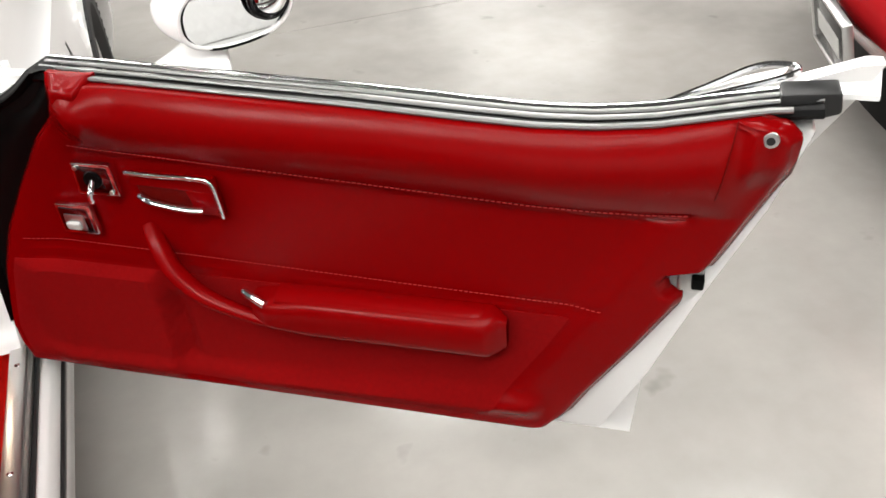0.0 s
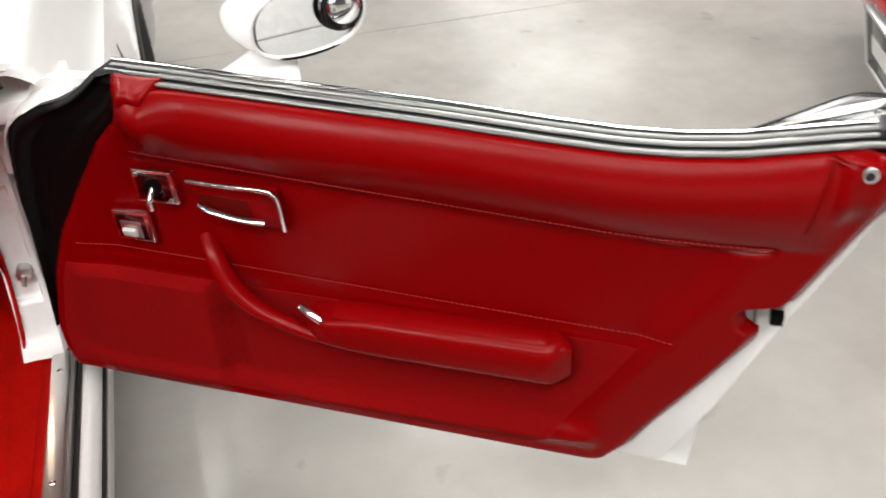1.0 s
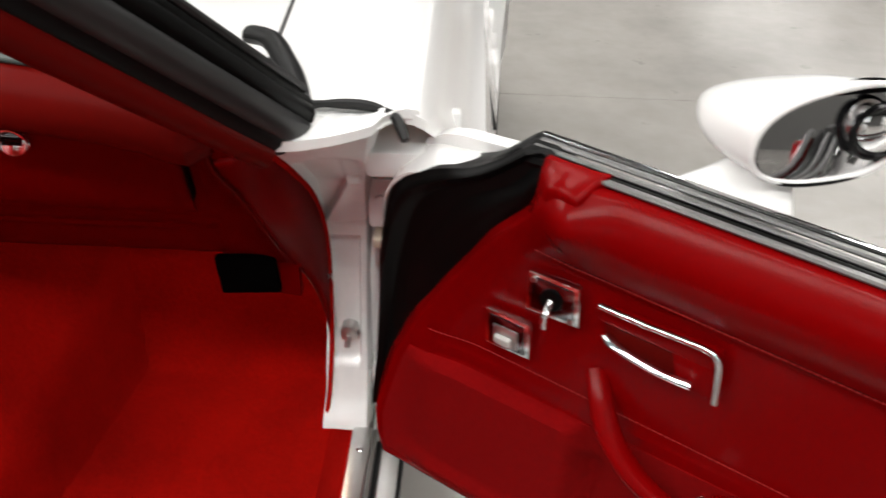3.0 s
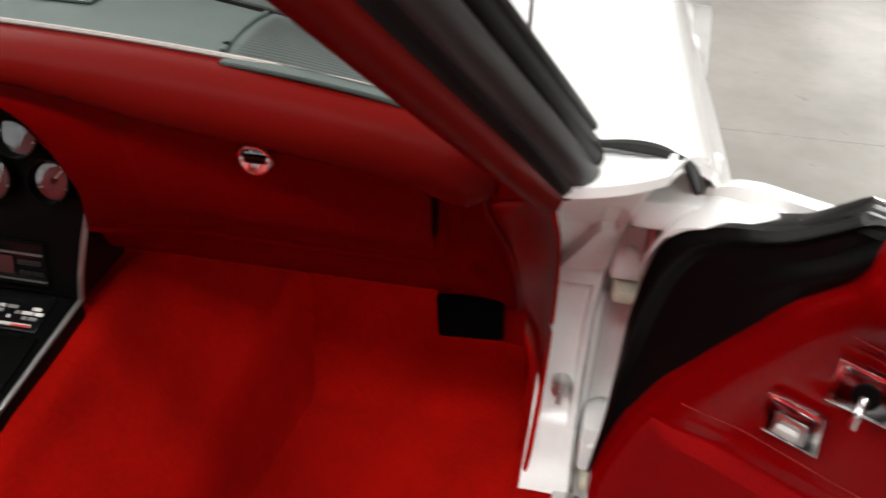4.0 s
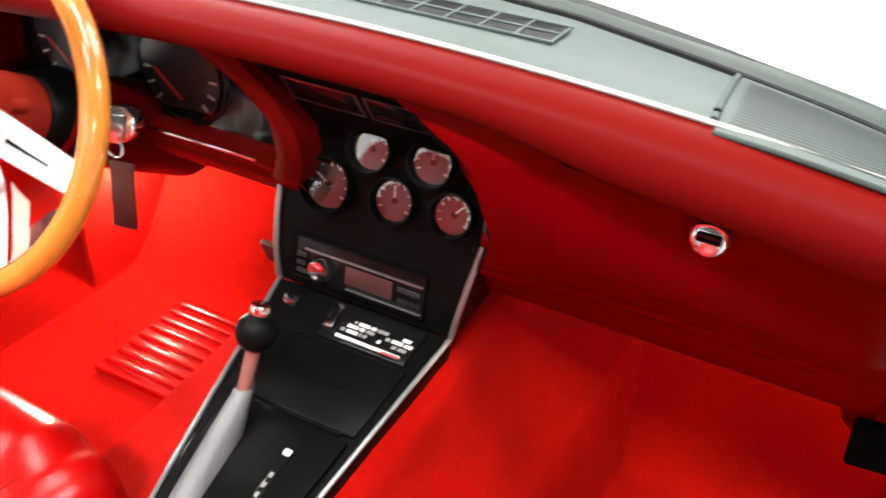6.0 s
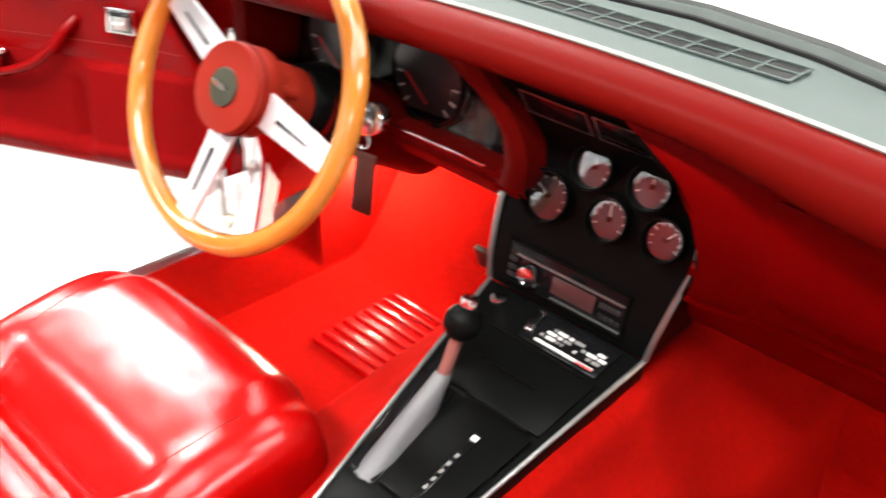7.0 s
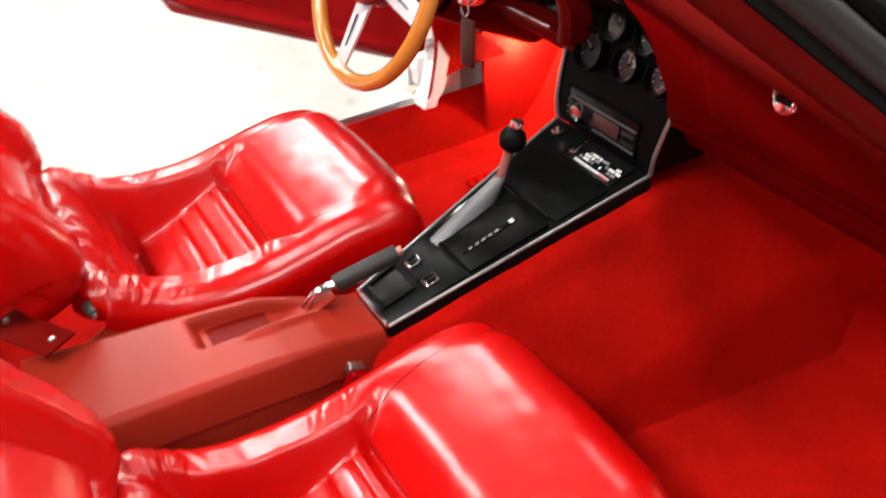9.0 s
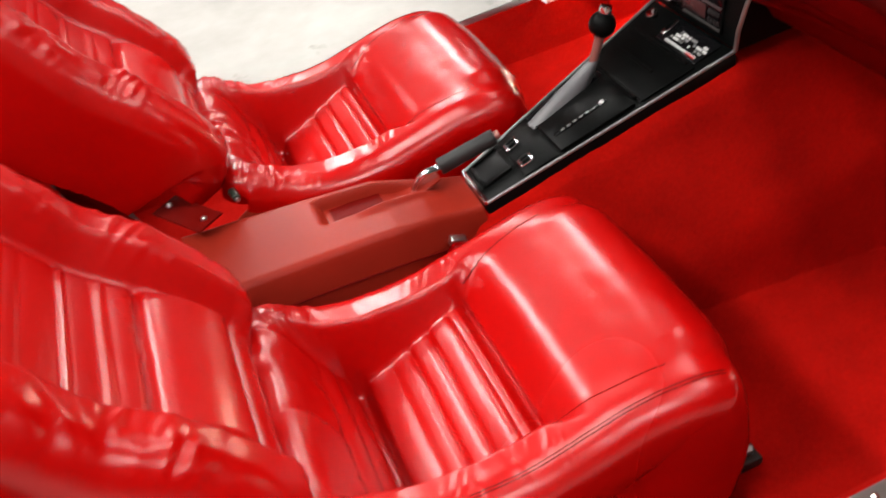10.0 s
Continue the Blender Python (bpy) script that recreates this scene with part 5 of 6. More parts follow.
    dp("release_lever", tube(smooth_path([P(0.2830, 0.012, 0.7270), P(0.2960, 0.018, 0.7245), P(0.3210, 0.020, 0.7205), P(0.3480, 0.020, 0.7175), P(0.3700, 0.017, 0.7160)], 5), 0.0062, 10, flat=0.75), M_CHROME, hz, "polished release lever")
    # button screw in the rear corner, reflector hole
    sc = dp("trim_washer", cyl(P(1.012, 0.016, 0.872), P(1.012, 0.0265, 0.872), 0.0085, n=20, bev=0.0015), M_ALU, d, "metal trim fastener")
    dp("fastener_screw", cyl(P(1.012, 0.026, 0.872), P(1.012, 0.0280, 0.872), 0.0042, n=12), M_GREYRUB, sc)
    dp("drain_hole", cyl(P(0.783, 0.000, 0.519), P(0.783, 0.0025, 0.519), 0.006, n=14), M_BLACK, d)
    # steel shell, rear edge plate with latch, front end cover
    shell_o = [(0.00, 0.41), (0.03, 0.388), (0.87, 0.385), (0.925, 0.50), (0.975, 0.63), (1.03, 0.76), (1.062, 0.86), (1.05, 0.868), (0.95, 0.842), (0.80, 0.832), (0.20, 0.838), (0.03, 0.78), (-0.005, 0.6)]
    sb = slab([P(u, -0.022, z) for u, z in shell_o], (0, 0.075, 0), 0.008)
    dp("door_shell", sb, M_WHITE, d, "white painted inner door shell")

    low_z, cut_u = (0.325, 0.0) if k > 0 else (0.385, 0.045)

    def outer(a, b):
        z = low_z + (0.90 - low_z) * a
        u0 = interp(z, [(0.30, 0.0), (0.6, -0.04), (0.80, -0.035), (0.90, 0.02)])
        u1 = interp(z, [(0.30, 0.905), (0.45, 0.92), (0.62, 0.985), (0.76, 1.05), (0.9, 1.115)]) - cut_u
        u = u0 + (u1 - u0) * b
        n = -0.100 - 0.05 * math.sin(math.pi * min(1, a * 1.05)) + 0.025 * sstep(0.75, 1.0, a)
        top = interp(u, [(-0.04, 0.800), (0.05, 0.845), (0.14, 0.850), (0.25, 0.822), (0.6, 0.815), (0.85, 0.822), (0.95, 0.862), (1.10, 0.920)])
        zz = z + (top - 0.90) * a ** 2
        return P(u, n, zz)
    dp("outer_skin", sheet(outer, 30, 50, (0, -0.02, 0)), M_WHITE, d, "glossy white outer door skin")

    def ledge(a, b):
        q = outer(1.0, 0.80 + 0.20 * b)
        return Vector((q.x, q.y + (0.046 - q.y) * a, q.z + (min(q.z, BELT(abs(q.x))) - 0.004 - q.z) * a))
    dp("top_ledge", sheet(ledge, 6, 50, (0, 0, -0.006)), M_WHITE, d)
    # window slot: bright rails and dark channel
    def belt(n, r, dz, m, nm, u0=0.17, u1=1.06, label=""):
        pts = []
        for i in range(41):
            u = u0 + (u1 - u0) * i / 40
            pts.append(P(u, n, BELT(u) + dz))
        return dp(nm, tube(pts, r, 8, flat=0.8), m, d, label)
    belt(0.004, 0.0040, 0.004, M_EDGE, "belt_rail", 0.215, 1.03, "bright inner belt moulding")
    belt(-0.010, 0.0092, -0.006, M_COVER, "window_slot", label="dark window slot")
    belt(-0.021, 0.0034, 0.001, M_EDGE, "belt_rail")
    belt(-0.027, 0.0040, -0.003, M_COVER, "window_seal")
    belt(-0.034, 0.0036, 0.002, M_EDGE, "belt_rail")
    belt(-0.040, 0.0030, -0.002, M_COVER, "window_seal")
    belt(-0.046, 0.0040, 0.002, M_CHROME, "belt_rail", 0.165, 1.06, "polished outer belt moulding")
    # folded vinyl cap over the front corner of the trim, seam before the rear corner
    def cap(a, b):
        z0, u0 = 0.800 + 0.086 * a, 0.184 + 0.012 * a + 0.062 * b
        fold = 0.004 * math.sin(3 * math.pi * a) * bell(b, 0.75, 0.2)
        edge_ = min(sstep(-0.15, 0.40, b), sstep(1.0, 0.86, b)) * min(sstep(0, 0.60, a), sstep(1.04, 0.84, a))
        return P(u0, 0.004 + 0.026 * edge_ + fold + 0.0015 * noise.noise(Vector((a * 5, b * 5, 9))), z0 - 0.010 * (1 - b) * (1 - a))
    dp("corner_cap", sheet(cap, 24, 20, (0, 0.008, 0)), M_VINYL, trim, "folded red vinyl corner cap")
    dp("rear_seam", tube([P(0.981 - 0.012 * (0.885 - z) / 0.085, panel_n(0.981 - 0.012 * (0.885 - z) / 0.085, z) + 0.0006, z + (BELT(0.98) - 0.884) * ((z - 0.384) / 0.5) ** 3) for z in [0.800 + 0.085 * i / 12 for i in range(13)]], 0.0008, 6), M_DASH, trim)
    dp("end_cap", slab([P(1.019, -0.012, 0.902), P(1.076, -0.022, 0.903), P(1.080, -0.022, 0.880), P(1.058, -0.018, 0.874), P(1.021, -0.012, 0.875)], (0, 0.035, 0.0), 0.004), M_GREYRUB, d, "dark rubber end cap")
    # black weather cover on the hinge end of the door
    fc = [(0.195, 0.882), (0.160, 0.882), (0.117, 0.846), (0.057, 0.822), (0.013, 0.788), (-0.006, 0.71), (-0.010, 0.625), (-0.013, 0.55), (-0.022, 0.46), (0.04, 0.44), (0.125, 0.70), (0.205, 0.84)]
    dp("end_cover", slab([P(u, -0.006, z) for u, z in fc], (0, 0.05, 0), 0.006), M_COVER, d, "black rubber cover on the hinge end")
    FA = smooth_path([(0.168, 0, 0.884), (0.117, 0, 0.848), (0.057, 0, 0.824), (0.013, 0, 0.790), (-0.006, 0, 0.71), (-0.011, 0, 0.625), (-0.014, 0, 0.55), (-0.022, 0, 0.46)], 8)
    FB = smooth_path([(0.215, 0, 0.880), (0.190, 0, 0.838), (0.150, 0, 0.795), (0.112, 0, 0.745), (0.072, 0, 0.685), (0.042, 0, 0.62), (0.018, 0, 0.56), (-0.006, 0, 0.47)], 8)

    def folds(a, b):
        q = FA[round(a * 56)].lerp(FB[round(a * 56)], b)
        n = -0.004 + 0.010 * bell(b, 0.16, 0.10) - 0.004 * bell(b, 0.42, 0.16) + 0.010 * bell(b, 0.80, 0.16) * sstep(0.55, 0.1, a) + 0.003 * noise.noise(Vector((q.x * 16, q.z * 12, 4.0)))
        return P(q.x, n, q.z)
    dp("cover_fold", sheet(folds, 56, 24, (0, 0.012, 0)), M_COVER, d, "loose black sheet with folded edges")
    # white flange from the hinge end up to the belt moulding
    FL = [(-0.016, 0.775), (-0.010, 0.800), (0.006, 0.822), (0.034, 0.834), (0.070, 0.838), (0.105, 0.846), (0.140, 0.864), (0.165, 0.876)]
    FS = smooth_path([(u, 0, z) for u, z in FL], 6)

    def flange(a, b):
        q = FS[round(b * 42)]
        n = -0.115 + 0.050 * b + (0.112 - 0.050 * b) * a
        return P(q.x + 0.012 * a * (1 - b), n, q.z - 0.030 * (1 - b) * a * a - 0.020 * (1 - a) ** 3)
    dp("front_flange", sheet(flange, 12, 42, (0, 0, -0.006)), M_WHITE, d, "white painted front corner of the door")
    # latch in the notch, bumper on the rear edge
    lt = dp("door_latch", boxm(0.028, 0.05, 0.030, Matrix.Translation(P(0.958, -0.03, 0.668)), 0.003), M_ALU, d, "metal door latch")
    dp("latch_jaw", boxm(0.014, 0.03, 0.014, Matrix.Translation(P(0.966, -0.008, 0.672)), 0.002), M_BLACK, lt)
    dp("edge_bolt", cyl(P(0.868, -0.075, 0.425), P(0.868, -0.064, 0.425), 0.007, n=12), M_ALU, d)
    # outside handle: recessed chrome flap on the top ledge
    oh = dp("outer_handle", tube(smooth_path([P(0.90, -0.062, 0.856), P(0.95, -0.076, 0.876), P(1.00, -0.086, 0.898), P(1.035, -0.082, 0.902), P(1.03, -0.066, 0.898), P(0.97, -0.062, 0.878), P(0.904, -0.059, 0.857)], 5), 0.0040, 8), M_CHROME, d, "chrome outside door handle")
    dp("handle_flap", slab([P(0.93, -0.064, 0.866), P(0.985, -0.075, 0.888), P(1.03, -0.080, 0.8995), P(1.025, -0.066, 0.897), P(0.97, -0.063, 0.879)], (0, 0, 0.003), 0.001), M_ALU, oh)
    return d, P, dp


pdoor = door_thing(1, (0.72, 0.29, 0), -33.3, "open passenger door with red trim and white skin")[0]
# sport mirror on the passenger door
def mirror_shell(a, b):
    t = 2 * math.pi * b
    s = a
    grow = math.sin(min(1.0, s * 1.15) * math.pi / 2) ** 0.6
    cx, cz = math.cos(t), math.sin(t)
    q = 0.80
    ex, ez = math.copysign(abs(cx) ** q, cx), math.copysign(abs(cz) ** q, cz)
    w, h = 0.069 * grow, 0.0425 * grow
    return Vector((1.112 + w * ex - 0.070 * (1 - s), 0.140 + 0.110 * (1 - s) + 0.018 * ex * s, 0.936 + h * ez * (1 + 0.10 * ex) + 0.006 * ex * s - 0.014 * (1 - s)))


mir = part("mirror_shell", sheet(mirror_shell, 24, 48), M_WHITE, pdoor, "white sport mirror housing")
part("mirror_lip", tube([mirror_shell(1.0, i / 48) for i in range(48)], 0.0030, 8, True, up=(0, 1, 0)), M_WHITE, mir)
MC = Vector((1.112, 0.140, 0.936))


def pane(a, b, r, dy):
    v = mirror_shell(1.0, b) - MC
    return MC + Vector((v.x, v.y, v.z)) * a * r + Vector((0, dy, 0))


part("mirror_back", sheet(lambda a, b: pane(a, b, 0.985, 0.016), 4, 48), M_BLACK, mir)
part("mirror_pane", sheet(lambda a, b: pane(a, b, 0.925, 0.009) + Vector((0, 0.215 * (pane(a, b, 0.925, 0).z - MC.z), -0.003)), 4, 48), M_MIRROR, mir, "mirror glass")
part("mirror_gasket", tube([pane(1.0, i / 48, 0.945, 0.007) + Vector((0, 0.215 * (pane(1.0, i / 48, 0.945, 0).z - MC.z), -0.003)) for i in range(48)], 0.0022, 8, True, up=(0, 1, 0)), M_BLACK, mir, "black rubber gasket round the glass")
SPOT = MC + Vector((0.041, 0.010, 0.002))
part("spot_mirror", ball(SPOT + Vector((0, 0.004, 0)), 0.0235, 1, 0.42, 1, 32), M_MIRROR, mir, "round stick-on blind spot mirror")
part("spot_rim", tube([SPOT + Vector((0.0235 * math.cos(t), 0.005 * math.cos(t), 0.0235 * math.sin(t))) for t in [i * math.pi / 20 for i in range(40)]], 0.0036, 8, True, up=(0, 1, 0)), M_GLOSSBLACK, mir)
part("mirror_foot", sheet(lambda a, b: (lambda c, w, d, t: c + Vector((0.836, -0.549, 0)) * w * math.cos(t) + Vector((0.549, 0.836, 0)) * d * math.sin(t))(Vector((1.026, 0.146, 0.846)).lerp(Vector((1.090, 0.176, 0.914)), a), 0.068 - 0.040 * sstep(0, 0.8, a), 0.026 - 0.008 * a, 2 * math.pi * b), 12, 32), M_WHITE, pdoor, "white mirror foot")

door_thing(-1, (-0.80, 0.385, 0.045), 29.0, "open driver door with red trim and white skin")

# ---- seats ----
# rows of the cushion, front to back: centre (y, z), bolster (y, z)
CUSHION = [(0.000, 0.285, -0.010, 0.285), (0.018, 0.36, 0.006, 0.35), (0.018, 0.43, 0.008, 0.41), (0.009, 0.486, 0.002, 0.462), (-0.018, 0.520, -0.012, 0.500), (-0.054, 0.531, -0.050, 0.518), (-0.100, 0.523, -0.10, 0.521),
           (-0.150, 0.511, -0.15, 0.515), (-0.185, 0.499, -0.185, 0.508), (-0.213, 0.477, -0.215, 0.502), (-0.238, 0.452, -0.24, 0.497), (-0.262, 0.446, -0.265, 0.493), (-0.30, 0.428, -0.30, 0.490), (-0.35, 0.405, -0.345, 0.491), (-0.395, 0.388, -0.385, 0.496), (-0.416, 0.384, -0.42, 0.506),
           (-0.432, 0.400, -0.445, 0.520), (-0.452, 0.448, -0.465, 0.533), (-0.471, 0.502, -0.48, 0.545), (-0.490, 0.540, -0.497, 0.553), (-0.512, 0.555, -0.515, 0.554), (-0.533, 0.546, -0.532, 0.545), (-0.543, 0.51, -0.542, 0.51)]
BACKREST = [(-0.560, 0.50, -0.575, 0.515), (-0.536, 0.522, -0.535, 0.535), (-0.526, 0.555, -0.514, 0.566), (-0.535, 0.592, -0.508, 0.610), (-0.575, 0.650, -0.535, 0.676), (-0.620, 0.705, -0.577, 0.736), (-0.650, 0.737, -0.607, 0.770),
            (-0.678, 0.772, -0.636, 0.806), (-0.706, 0.822, -0.663, 0.856), (-0.74, 0.885, -0.699, 0.916), (-0.78, 0.97, -0.755, 0.99), (-0.81, 1.03, -0.80, 1.04), (-0.85, 1.06, -0.85, 1.06)]


def rib(s, c, w, p=0.5):
    """A padded roll between c - w and c + w."""
    t = abs(s - c) / w
    return max(0.0, 1 - t * t) ** p if t < 1 else 0.0


def ridge(x, y, z):
    """Sharp-crested noise for creased leather, 0 to 1."""
    return (1 - min(1.0, abs(noise.noise(Vector((x, y, z)))) * 2.2)) ** 2


class Pad:
    """A padded seat surface between a centre profile and the bolsters on both sides."""
    def __init__(self, rows, cx, sd, width, flank, edge, ribs, crease, wrinkle, roll, skirt=0.11, dome=lambda s: 0.0, tuck=0.012):
        self.C = smooth_path([(0, r[0], r[1]) for r in rows], 10)
        self.B = smooth_path([(0, r[2], r[3]) for r in rows], 10)
        self.L = [0.0]
        for p, q in zip(self.C, self.C[1:]):
            self.L.append(self.L[-1] + (q - p).length)
        self.n, self.cx, self.sd, self.skirt, self.dome, self.tuck = len(self.C) - 1, cx, sd, skirt, dome, tuck
        self.width, self.flank, self.edge, self.ribs, self.crease, self.wrinkle, self.roll = width, flank, edge, ribs, crease, wrinkle, roll

    def at_y(self, y):
        for i, p in enumerate(self.C):
            if i > 30 and p.y <= y:
                return i
        return self.n

    def point(self, i, w):
        s, u = self.L[i], self.L[i] / self.L[-1]
        W = self.width(u)
        aw = abs(w)
        R = self.flank
        core = W - R
        drop = 0.0
        if aw <= 0.70:
            ax = aw / 0.70 * core
        elif aw <= 0.90:
            th = (aw - 0.70) / 0.20 * math.pi / 2
            ax = core + R * math.sin(th)
            drop = R * (1 - math.cos(th))
        else:
            f = (aw - 0.90) / 0.10
            ax = W - self.tuck * f * f
            drop = R + self.skirt * f
        e0, e1 = self.edge(u)
        m = sstep(e0, e1, ax)
        def nrm(P):
            d = (P[min(self.n, i + 1)] - P[max(0, i - 1)]).normalized()
            return Vector((0, d.z, -d.y))
        nC, nB = nrm(self.C), nrm(self.B)
        p = self.C[i].lerp(self.B[i], m)
        nv = nC.lerp(nB, m).normalized()
        h = -drop
        for c, hw, amt, p_ in self.ribs:
            h += amt * rib(s, c, hw, p_) * sstep(e0 + 0.012, e0 - 0.004, ax)
        for c, amt, wd in self.crease:
            h -= amt * bell(s, c, wd) * sstep(e1, e0, ax)
        x = math.copysign(ax, w)
        k = self.wrinkle(u) * sstep(e0, e1, ax) * (1 - 0.9 * sstep(W - 0.022, W - 0.002, ax))
        sd = self.sd
        patch = sstep(-0.1, 0.35, noise.noise(Vector((x * 4 + sd, s * 9, 2.0))))
        fine = sstep(-0.15, 0.25, noise.noise(Vector((x * 7 + sd, s * 13, 8.0))))
        h += k * (0.0036 * patch * ridge(x * 8 + sd, s * 28 + x * 10, 0.4) + 0.0034 * fine * ridge(x * 15 + sd, s * 58 - x * 24, 3.1) + 0.0024 * noise.noise(Vector((x * 15 + sd, s * 20, 5.0))))
        r = self.roll(u) * sstep(e1 + 0.05, e0, ax)
        h += r * (0.0060 * ridge(x * 14 + sd, s * 10 + x * 6, 1.4) + 0.003 * noise.noise(Vector((x * 24, s * 16 + sd, 7.0))))
        h += 0.0012 * noise.noise(Vector((x * 8 + sd, s * 8, 1.7))) + 0.0005 * noise.noise(Vector((x * 30 + sd, s * 30, 2.7)))
        h += self.dome(s) * (1 - min(1.0, ax / 0.20) ** 2)
        q = p + nv * h
        return Vector((self.cx + x, q.y, q.z))

    def mesh(self, nw=150):
        return sheet(lambda a, b: self.point(round(a * self.n), 2 * b - 1), self.n, nw)

    def w_of(self, u, off):
        return off / (self.width(u) - self.flank) * 0.70


def seat_thing(cx, out, label):
    """One bucket seat; out is the side of the nearer door."""
    t = thing("bucket_seat", label, "car seat", (cx, -0.30, 0.25), group="bucket seats")
    sd = cx * 3.1
    P0 = smooth_path([(0, r[0], r[1]) for r in CUSHION], 10)
    LL = [0.0]
    for p, q in zip(P0, P0[1:]):
        LL.append(LL[-1] + (q - p).length)

    def arc(y):
        for i, p in enumerate(P0):
            if i > 30 and p.y <= y:
                return LL[i]
        return LL[-1]
    tot = LL[-1]
    a, c, e = arc(-0.238), arc(-0.416), arc(-0.49)
    ribs = [(arc(-0.250), 0.0105, 0.006, 0.25), (arc(-0.278), 0.0165, 0.006, 0.10), (arc(-0.312), 0.0165, 0.006, 0.10), (arc(-0.345), 0.0160, 0.006, 0.10), (arc(-0.386), 0.0255, 0.006, 0.10),
            (c + 0.030, 0.022, 0.008, 0.3), (c + 0.070, 0.018, 0.008, 0.35)]
    cu = Pad(CUSHION, cx, sd, lambda u: 0.219 + 0.008 * sstep(0.42, 0.25, u) - 0.012 * sstep(0.86, 1, u), 0.042,
             lambda u: (interp(u * tot, [(0, 0.13), (a - 0.06, 0.135), (a, 0.126), (c, 0.124), (e, 0.13)]), interp(u * tot, [(0, 0.185), (a - 0.06, 0.178), (a, 0.152), (c, 0.152), (e, 0.17)])),
             ribs, ((a, 0.016, 0.006), (c, 0.018, 0.010)),
             lambda u: interp(u * tot, [(0, 0.0), (a - 0.12, 0.05), (a, 0.35), (c, 0.9), (tot, 1.0)]), lambda u: sstep(c + 0.085, c + 0.12, u * tot), skirt=0.150, tuck=0.055, dome=lambda s: 0.007 * sstep(0.05, 0.22, s) * sstep(a - 0.01, a - 0.09, s))
    cush = part("cushion", cu.mesh(), M_LEATHER, t, "red leather cushion with padded ribs", angle=75)
    Q0 = smooth_path([(0, r[0], r[1]) for r in BACKREST], 10)
    QL = [0.0]
    for p, q in zip(Q0, Q0[1:]):
        QL.append(QL[-1] + (q - p).length)

    def barc(z):
        return next((QL[i] for i, p in enumerate(Q0) if p.z >= z), QL[-1])
    cr = [barc(z) for z in (0.602, 0.703, 0.736, 0.771, 0.820, 0.870, 0.92, 0.97)]
    bribs = [((g + h_) / 2, (h_ - g) / 2 - 0.002, 0.022 if i == 0 else 0.010, 0.4 if i == 0 else 0.2) for i, (g, h_) in enumerate(zip(cr, cr[1:]))] + [(g, 0.0045, 0.012, 0.5) for g in cr[2:]]
    bk_ = Pad(BACKREST, cx, sd + 1.3, lambda u: 0.226 - 0.012 * sstep(0.3, 0.0, u) - 0.08 * sstep(0.78, 1.0, u), 0.050, lambda u: (0.112, 0.150), bribs, ((cr[0], 0.010, 0.008),),
              lambda u: 0.4 + 0.75 * sstep(0.05, 0.2, u), lambda u: 0.0, 0.13)
    part("backrest", bk_.mesh(), M_LEATHER, t, "folding red leather backrest", angle=75)
    part("back_shell", sheet(lambda a_, b: Vector((cx - 0.190 + 0.38 * b, -0.660 - 0.25 * a_ - 0.05 * math.sin(math.pi * b), 0.50 + 0.52 * a_)), 10, 10, (0, -0.015, 0)), M_DASH, t, "red plastic seat shell")
    part("seat_base", box(cx - 0.185, cx + 0.185, -0.50, -0.03, 0.215, 0.36, 0.02), M_CARPET, t)
    # stitched seams lying in the leather
    i0, i1 = cu.at_y(-0.085), cu.at_y(-0.225)
    for s in (-1, 1):
        pts = []
        for i in range(i0, i1):
            u = cu.L[i] / cu.L[-1]
            f = (i - i0) / (i1 - i0)
            pts.append(cu.point(i, s * cu.w_of(u, 0.166 - 0.024 * f)) - Vector((0, 0, 0.0006)))
        part("seam", tube(pts, 0.0011, 6), M_DASH, cush, "dark sewn seam")
    j0, j1 = cu.at_y(-0.03), cu.at_y(-0.36)
    for off in (0.740, 0.752):
        pts = [cu.point(i, out * off) - Vector((0, 0, 0.0002)) for i in range(j0, j1)]
        part("stitching", tube(pts, 0.0009, 5), M_DASH, cush, "double row of dark red stitching")
    for s in (-1, 1):
        br = part("hinge_bracket", boxm(0.006, 0.075, 0.040, pose(cx + s * 0.215, -0.525, 0.470, 28, 0, 0), 0.003), M_TRIM, t, "seat hinge bracket")
        part("bracket_bolt", cyl((cx + s * 0.217, -0.51, 0.475), (cx + s * 0.224, -0.51, 0.475), 0.008, n=12), M_ALU, br)
        kn = part("hinge_knob", cyl((cx + s * 0.200, -0.525, 0.534), (cx + s * 0.228, -0.521, 0.534), 0.0065, n=14, bev=0.002), M_KNOB, t, "small dark green hinge cap")
        part("knob_pin", cyl((cx + s * 0.226, -0.521, 0.534), (cx + s * 0.234, -0.520, 0.534), 0.003, n=10), M_ALU, kn)
    for s in (-1, 1):
        rl = part("seat_rail", box(cx + s * 0.165 - 0.017, cx + s * 0.165 + 0.017, -0.45, 0.045, 0.247, 0.264, 0.004), M_GREYRUB, t, "grey metal seat rail")
        part("rail_bolt", cyl((cx + s * 0.165, 0.032, 0.262), (cx + s * 0.165, 0.032, 0.272), 0.007, n=6), M_ALU, rl)
    return t


seat_thing(0.335, 1, "red leather bucket seat for the passenger")
seat_d = seat_thing(-0.335, -1, "red leather bucket seat behind the steering wheel")
seat_d.location += Vector((-0.010, 0.045, 0.024))

# belt buckle beside the tunnel
bk = thing("seat_belt_buckle", "red seat belt buckle with metal tip", "buckle", (0.07, -0.2, 0.43))
part("buckle_body", boxm(0.014, 0.030, 0.075, pose(0.078, -0.205, 0.425, -30, 14, 0), 0.004), M_VINYL, bk)
part("buckle_tip", boxm(0.015, 0.028, 0.012, pose(0.070, -0.188, 0.455, -30, 14, 0), 0.002), M_ALU, bk)

